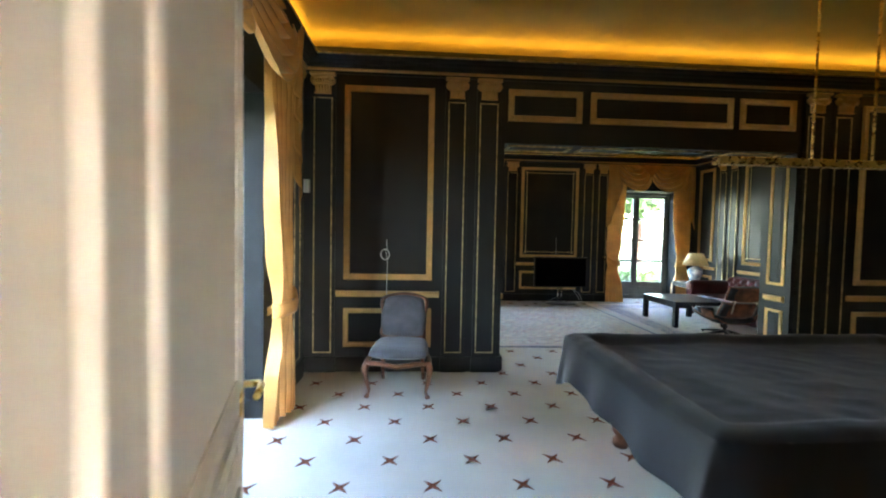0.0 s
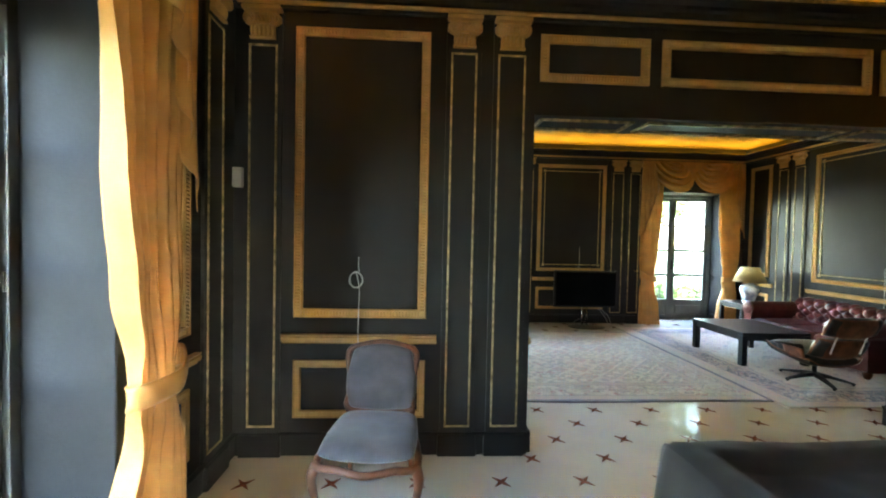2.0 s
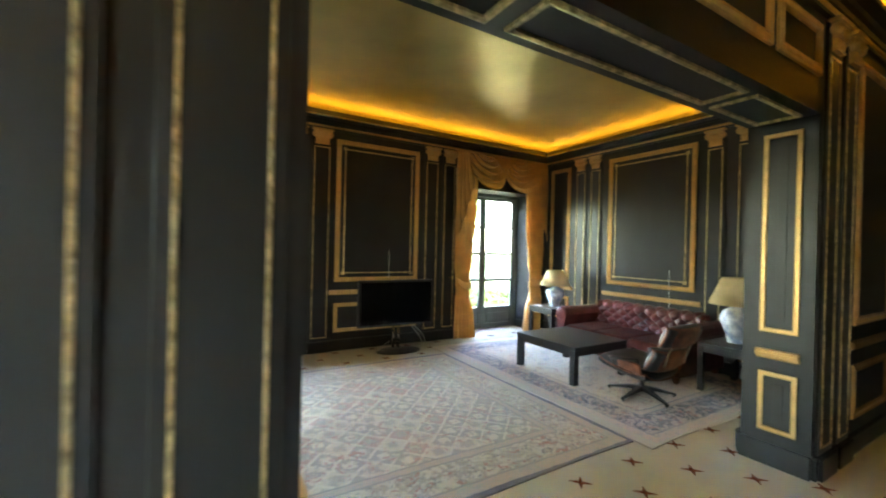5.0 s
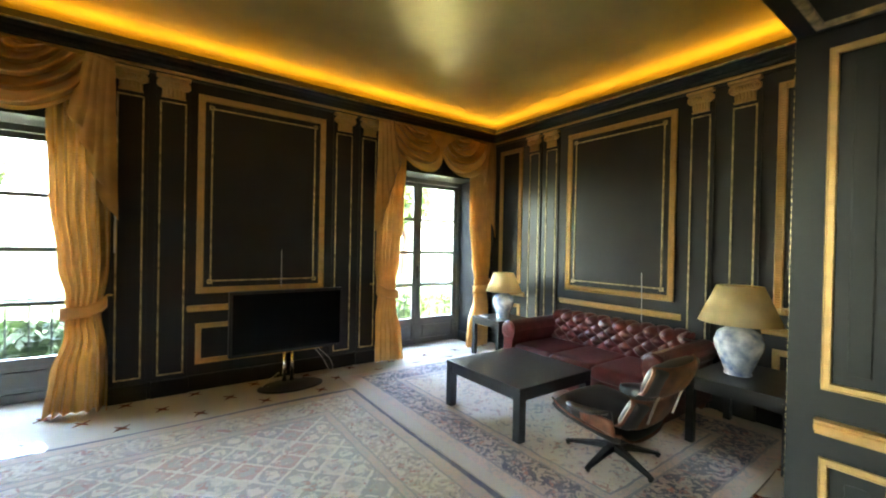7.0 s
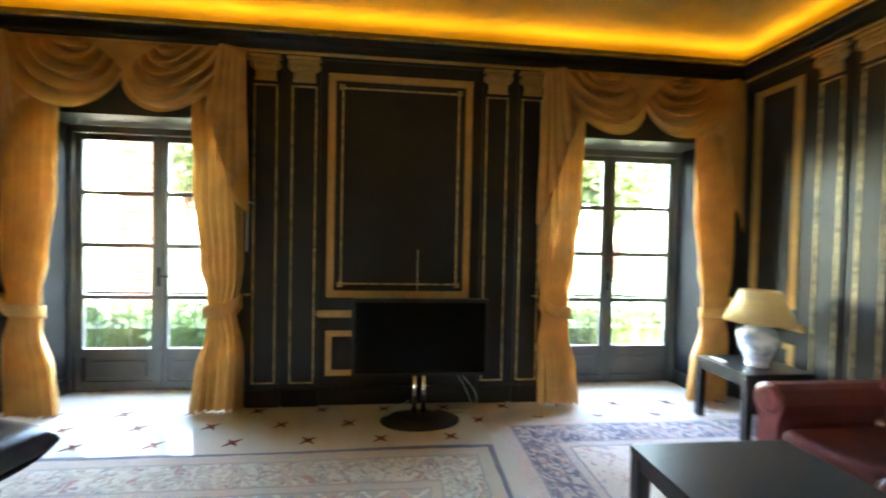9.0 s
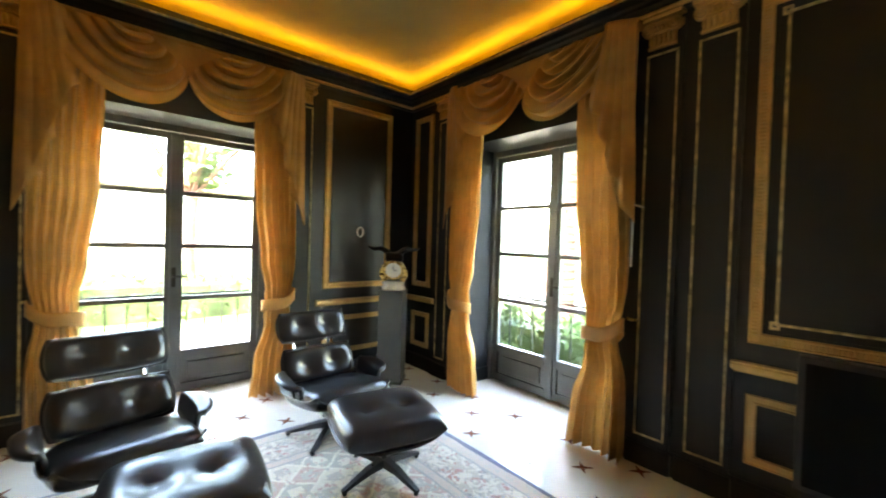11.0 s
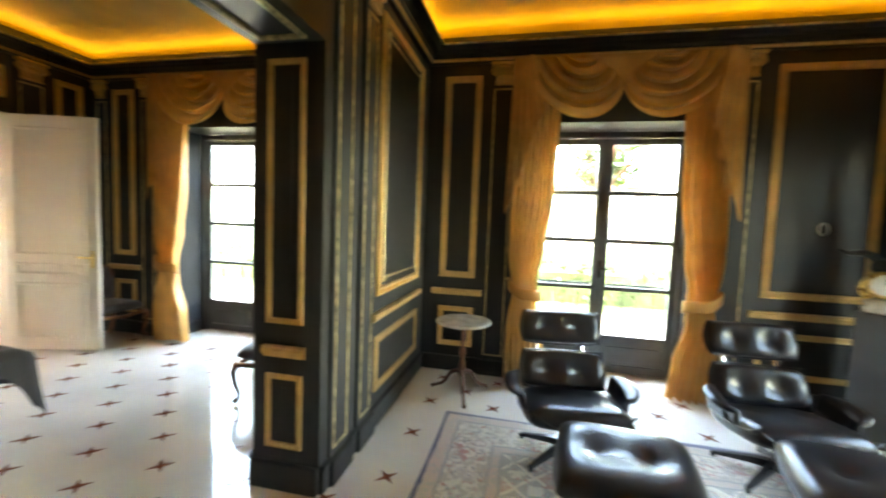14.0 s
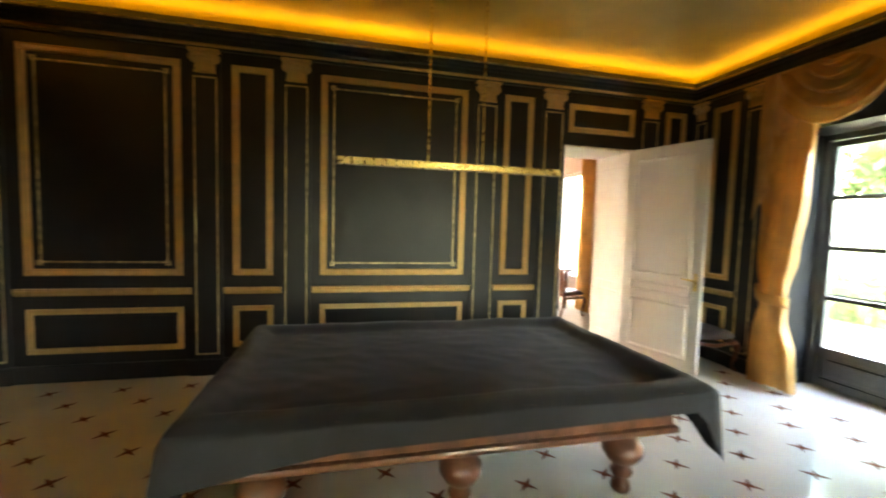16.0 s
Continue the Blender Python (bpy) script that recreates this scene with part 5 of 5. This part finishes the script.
bm = bmesh.new()
slab(bm, -0.003, 0.003, -0.064, -0.061, 0.18, 0.225)
slab(bm, 0.0, 0.03, -0.064, -0.061, 0.177, 0.183)
part("clock_hand", bm, BRONZE, drum)
bm = cushion(0.16, 0.10, 0.10, Matrix.Translation((0, 0, 0.29)), n=12)
for s in (-1, 1):
    tube(bend([(s * 0.03, 0, 0.31), (s * 0.10, 0, 0.37), (s * 0.17, 0, 0.365), (s * 0.22, 0, 0.385)], 4), [0.03 - 0.0018 * k for k in range(13)], 8, bm)
part("bronze_top", bm, BRONZE, ck, "dark bronze winged ornament", smooth=True)

# chair and table glimpsed in the next room
side_chair(pose(-0.22, -0.75, 0, 0, 0, 110), BROWN_CLOTH, "carved wooden chair in brown leather in the next room", "dining chairs")
dt = thing("dining_table", "polished wooden dining table in the next room", "table")
part("tabletop", box(-0.65, 0.9, -2.2, -1.1, 0.70, 0.74, 0.012), MAHOGANY, dt)
for x in (-0.58, 0.78):
    for y in (-2.1, -1.25):
        part("leg", lathe([(0.02, 0), (0.03, 0.3), (0.04, 0.69)], (x, y, 0), 12), MAHOGANY, dt, smooth=True)

# ---- garden ----
ground = tagged(part("ground", box(-220, 220, -220, 220, -0.6, -0.24), LAWN), "sunlit lawn of the garden", "lawn", kind="structure")
path = tagged(part("path", box(-5.2, -2.6, -40, 40, -0.24, -0.225), GRAVEL), "pale gravel garden path", "path", kind="structure")
part("path_run", box(-2.6, 40, 12.0, 14.0, -0.24, -0.226), GRAVEL, path)


def leaf_cloud(bm, centre, radius, n, size, rnd, squash=1.0):
    for _ in range(n):
        v = Vector((rnd.gauss(0, 1), rnd.gauss(0, 1), rnd.gauss(0, 1)))
        v = v.normalized() * radius * (0.55 + 0.5 * rnd.random())
        v.z *= squash
        p = Vector(centre) + v
        a, b = Vector((rnd.gauss(0, 1), rnd.gauss(0, 1), rnd.gauss(0, 1))).normalized(), Vector((rnd.gauss(0, 1), rnd.gauss(0, 1), rnd.gauss(0, 0.6))).normalized()
        s = size * rnd.uniform(0.6, 1.3)
        w = a.cross(b).normalized() * s * 0.45
        a = a * s
        bm.faces.new([bm.verts.new(q) for q in (p - a, p - a * 0.2 + w, p + a, p - a * 0.2 - w)])


def hedge(x0, x1, y0, y1, h, n, seed):
    rnd = random.Random(seed)
    bm = bmesh.new()
    slab(bm, x0 + 0.12, x1 - 0.12, y0 + 0.12, y1 - 0.12, -0.24, h - 0.12)
    for _ in range(n):
        x, y, z = rnd.uniform(x0, x1), rnd.uniform(y0, y1), rnd.uniform(-0.2, h)
        k = rnd.randrange(3)
        if k == 0:
            z = h + rnd.gauss(0, 0.05)
        elif k == 1:
            x = rnd.choice((x0, x1)) + rnd.gauss(0, 0.05)
        else:
            y = rnd.choice((y0, y1)) + rnd.gauss(0, 0.05)
        leaf_cloud(bm, (x, y, z), 0.04, 1, 0.08, rnd)
    tagged(part("hedge", bm, LEAF), "low clipped green garden hedge", "hedge", "garden hedges")


hedge(-2.2, 7.8, 10.9, 11.7, 0.42, 5000, 1)
hedge(-7.0, -6.2, -4, 16, 0.55, 5000, 2)


def tree(x, y, h, r, seed):
    rnd = random.Random(seed)
    t = thing("tree", "leafy garden tree with an uneven crown", "tree", "garden trees")
    tr = bmesh.new()
    top = Vector((x + rnd.uniform(-0.4, 0.4), y + rnd.uniform(-0.4, 0.4), h * 0.65))
    tube(bend([(x, y, -0.25), (x + 0.1, y, h * 0.2), (x, y + 0.1, h * 0.4), top], 4), [0.22 - 0.013 * k for k in range(13)], 8, tr)
    cr = bmesh.new()
    for k in range(9):
        c = Vector((x + rnd.gauss(0, r * 0.5), y + rnd.gauss(0, r * 0.5), h * 0.62 + rnd.uniform(-0.25, 0.38) * h))
        tube([(x, y, h * 0.35), (Vector((x, y, h * 0.5)) + c) / 2, c], [0.09, 0.06, 0.02], 5, tr)
        leaf_cloud(cr, c, r * rnd.uniform(0.35, 0.6), 620, 0.18, rnd, 0.75)
    part("trunk", tr, BARK, t), part("crown", cr, LEAF, t)


for k, (x, y, h, r) in enumerate(((-12, 2, 7, 3), (-14, 9, 8, 3.2), (-11, 15, 7, 2.6), (2.5, 22, 8, 3.2), (9, 20, 7, 3), (-16, -5, 8, 3), (14, 25, 9, 3.5), (-6, 24, 8, 3), (-10, -1.0, 6, 2.4), (-10, 12.5, 6, 2.4))):
    tree(x, y, h, r, 40 + k)

palm = thing("palm_tree", "stout palm with a ringed brown trunk on the lawn", "tree")
bm = bmesh.new()
prof = []
for k in range(60):
    z = -0.25 + 5.2 * k / 59
    prof.append((0.36 + 0.035 * (k % 2) - 0.0015 * k, z))
lathe(prof, (-2.4, 15.0, 0), 18, bm)
part("trunk", bm, BARK, palm)
fr = bmesh.new()
rnd = random.Random(5)
for k in range(26):
    th, up = rnd.uniform(0, 6.28), rnd.uniform(0.1, 1.0)
    pts = bend([(0, 0, 4.9), (math.cos(th) * 1.1, math.sin(th) * 1.1, 4.9 + 1.2 * up), (math.cos(th) * 2.4, math.sin(th) * 2.4, 4.7 + 0.9 * up), (math.cos(th) * 3.2, math.sin(th) * 3.2, 3.6 + up)], 5)
    for a, b in zip(pts, pts[1:]):
        d = b - a
        sd = d.cross(Vector((0, 0, 1))).normalized() * 0.42
        for s in (-1, 1):
            fr.faces.new([fr.verts.new(Vector((-2.4, 15.0, 0)) + q) for q in (a, a + d * 0.35, a + d * 1.1 + sd * s - Vector((0, 0, 0.22)))])
part("fronds", fr, LEAF, palm)


def garden_house(x0, x1, y0, y1, h):
    t = thing("garden_house", "pale stucco house with a tiled roof across the garden", "house")
    part("wall", box(x0, x1, y0, y1, -0.25, h), STUCCO, t)
    bm = bmesh.new()
    c = [bm.verts.new(p) for p in ((x0 - 0.5, y0 - 0.5, h), (x1 + 0.5, y0 - 0.5, h), (x1 + 0.5, y1 + 0.5, h), (x0 - 0.5, y1 + 0.5, h))]
    ry = (y0 + y1) / 2
    rd = [bm.verts.new(p) for p in ((x0 + 1.5, ry, h + 1.8), (x1 - 1.5, ry, h + 1.8))]
    bm.faces.new((c[0], c[1], rd[1], rd[0])), bm.faces.new((c[2], c[3], rd[0], rd[1])), bm.faces.new((c[1], c[2], rd[1])), bm.faces.new((c[3], c[0], rd[0])), bm.faces.new(c)
    part("roof", bm, ROOF, t)
    for k in range(4):
        y = y0 + (k + 0.5) * (y1 - y0) / 4
        w = part("window", box(x1, x1 + 0.06, y - 0.5, y + 0.5, 0.7, 2.2, 0.01), FRAME, t)
        part("sill", box(x1, x1 + 0.16, y - 0.6, y + 0.6, 0.6, 0.7, 0.01), PALE_STONE, w)


garden_house(-34, -26, -4, 14, 4.2)

# ---- red star inlays ----
def star_mesh():
    bm = bmesh.new()
    pts = []
    for k in range(8):
        r = 0.070 if k % 2 == 0 else 0.018
        th = math.pi / 4 * k + math.pi / 4
        pts.append((r * math.cos(th), r * math.sin(th)))
    top = [bm.verts.new((x, y, 0.004)) for x, y in pts]
    low = [bm.verts.new((x * 1.02, y * 1.02, 0.0)) for x, y in pts]
    bm.faces.new(top)
    for k in range(8):
        bm.faces.new((low[k], low[(k + 1) % 8], top[(k + 1) % 8], top[k]))
    bmesh.ops.recalc_face_normals(bm, faces=bm.faces)
    me = bpy.data.meshes.new("star_inlay")
    bm.to_mesh(me)
    me.materials.append(STAR)
    return me


star = star_mesh()
for i in range(-5, 27):
    for j in range(-10, 24):
        x, y = 0.21 + 0.26 * i, 3.75 + 0.26 * j
        if (i + j) % 2 or not (XW + 0.1 < x < XE - 0.1 and YS - 0.55 < y < YN - 0.1):
            continue
        if (YA - 0.1 < y < YB + 0.1 and not OPEN0 < x < OPEN1) or (0.2 < x < 3.78 and 5.84 < y < 8.44) or (4.03 < x < 6.3 and 5.68 < y < 8.85):
            continue
        if y < YS + 0.1 and not DOOR0 < x < DOOR1:
            continue
        ob = new("star_inlay", star)
        ob.parent = floor
        ob.location = (x, y, 0)
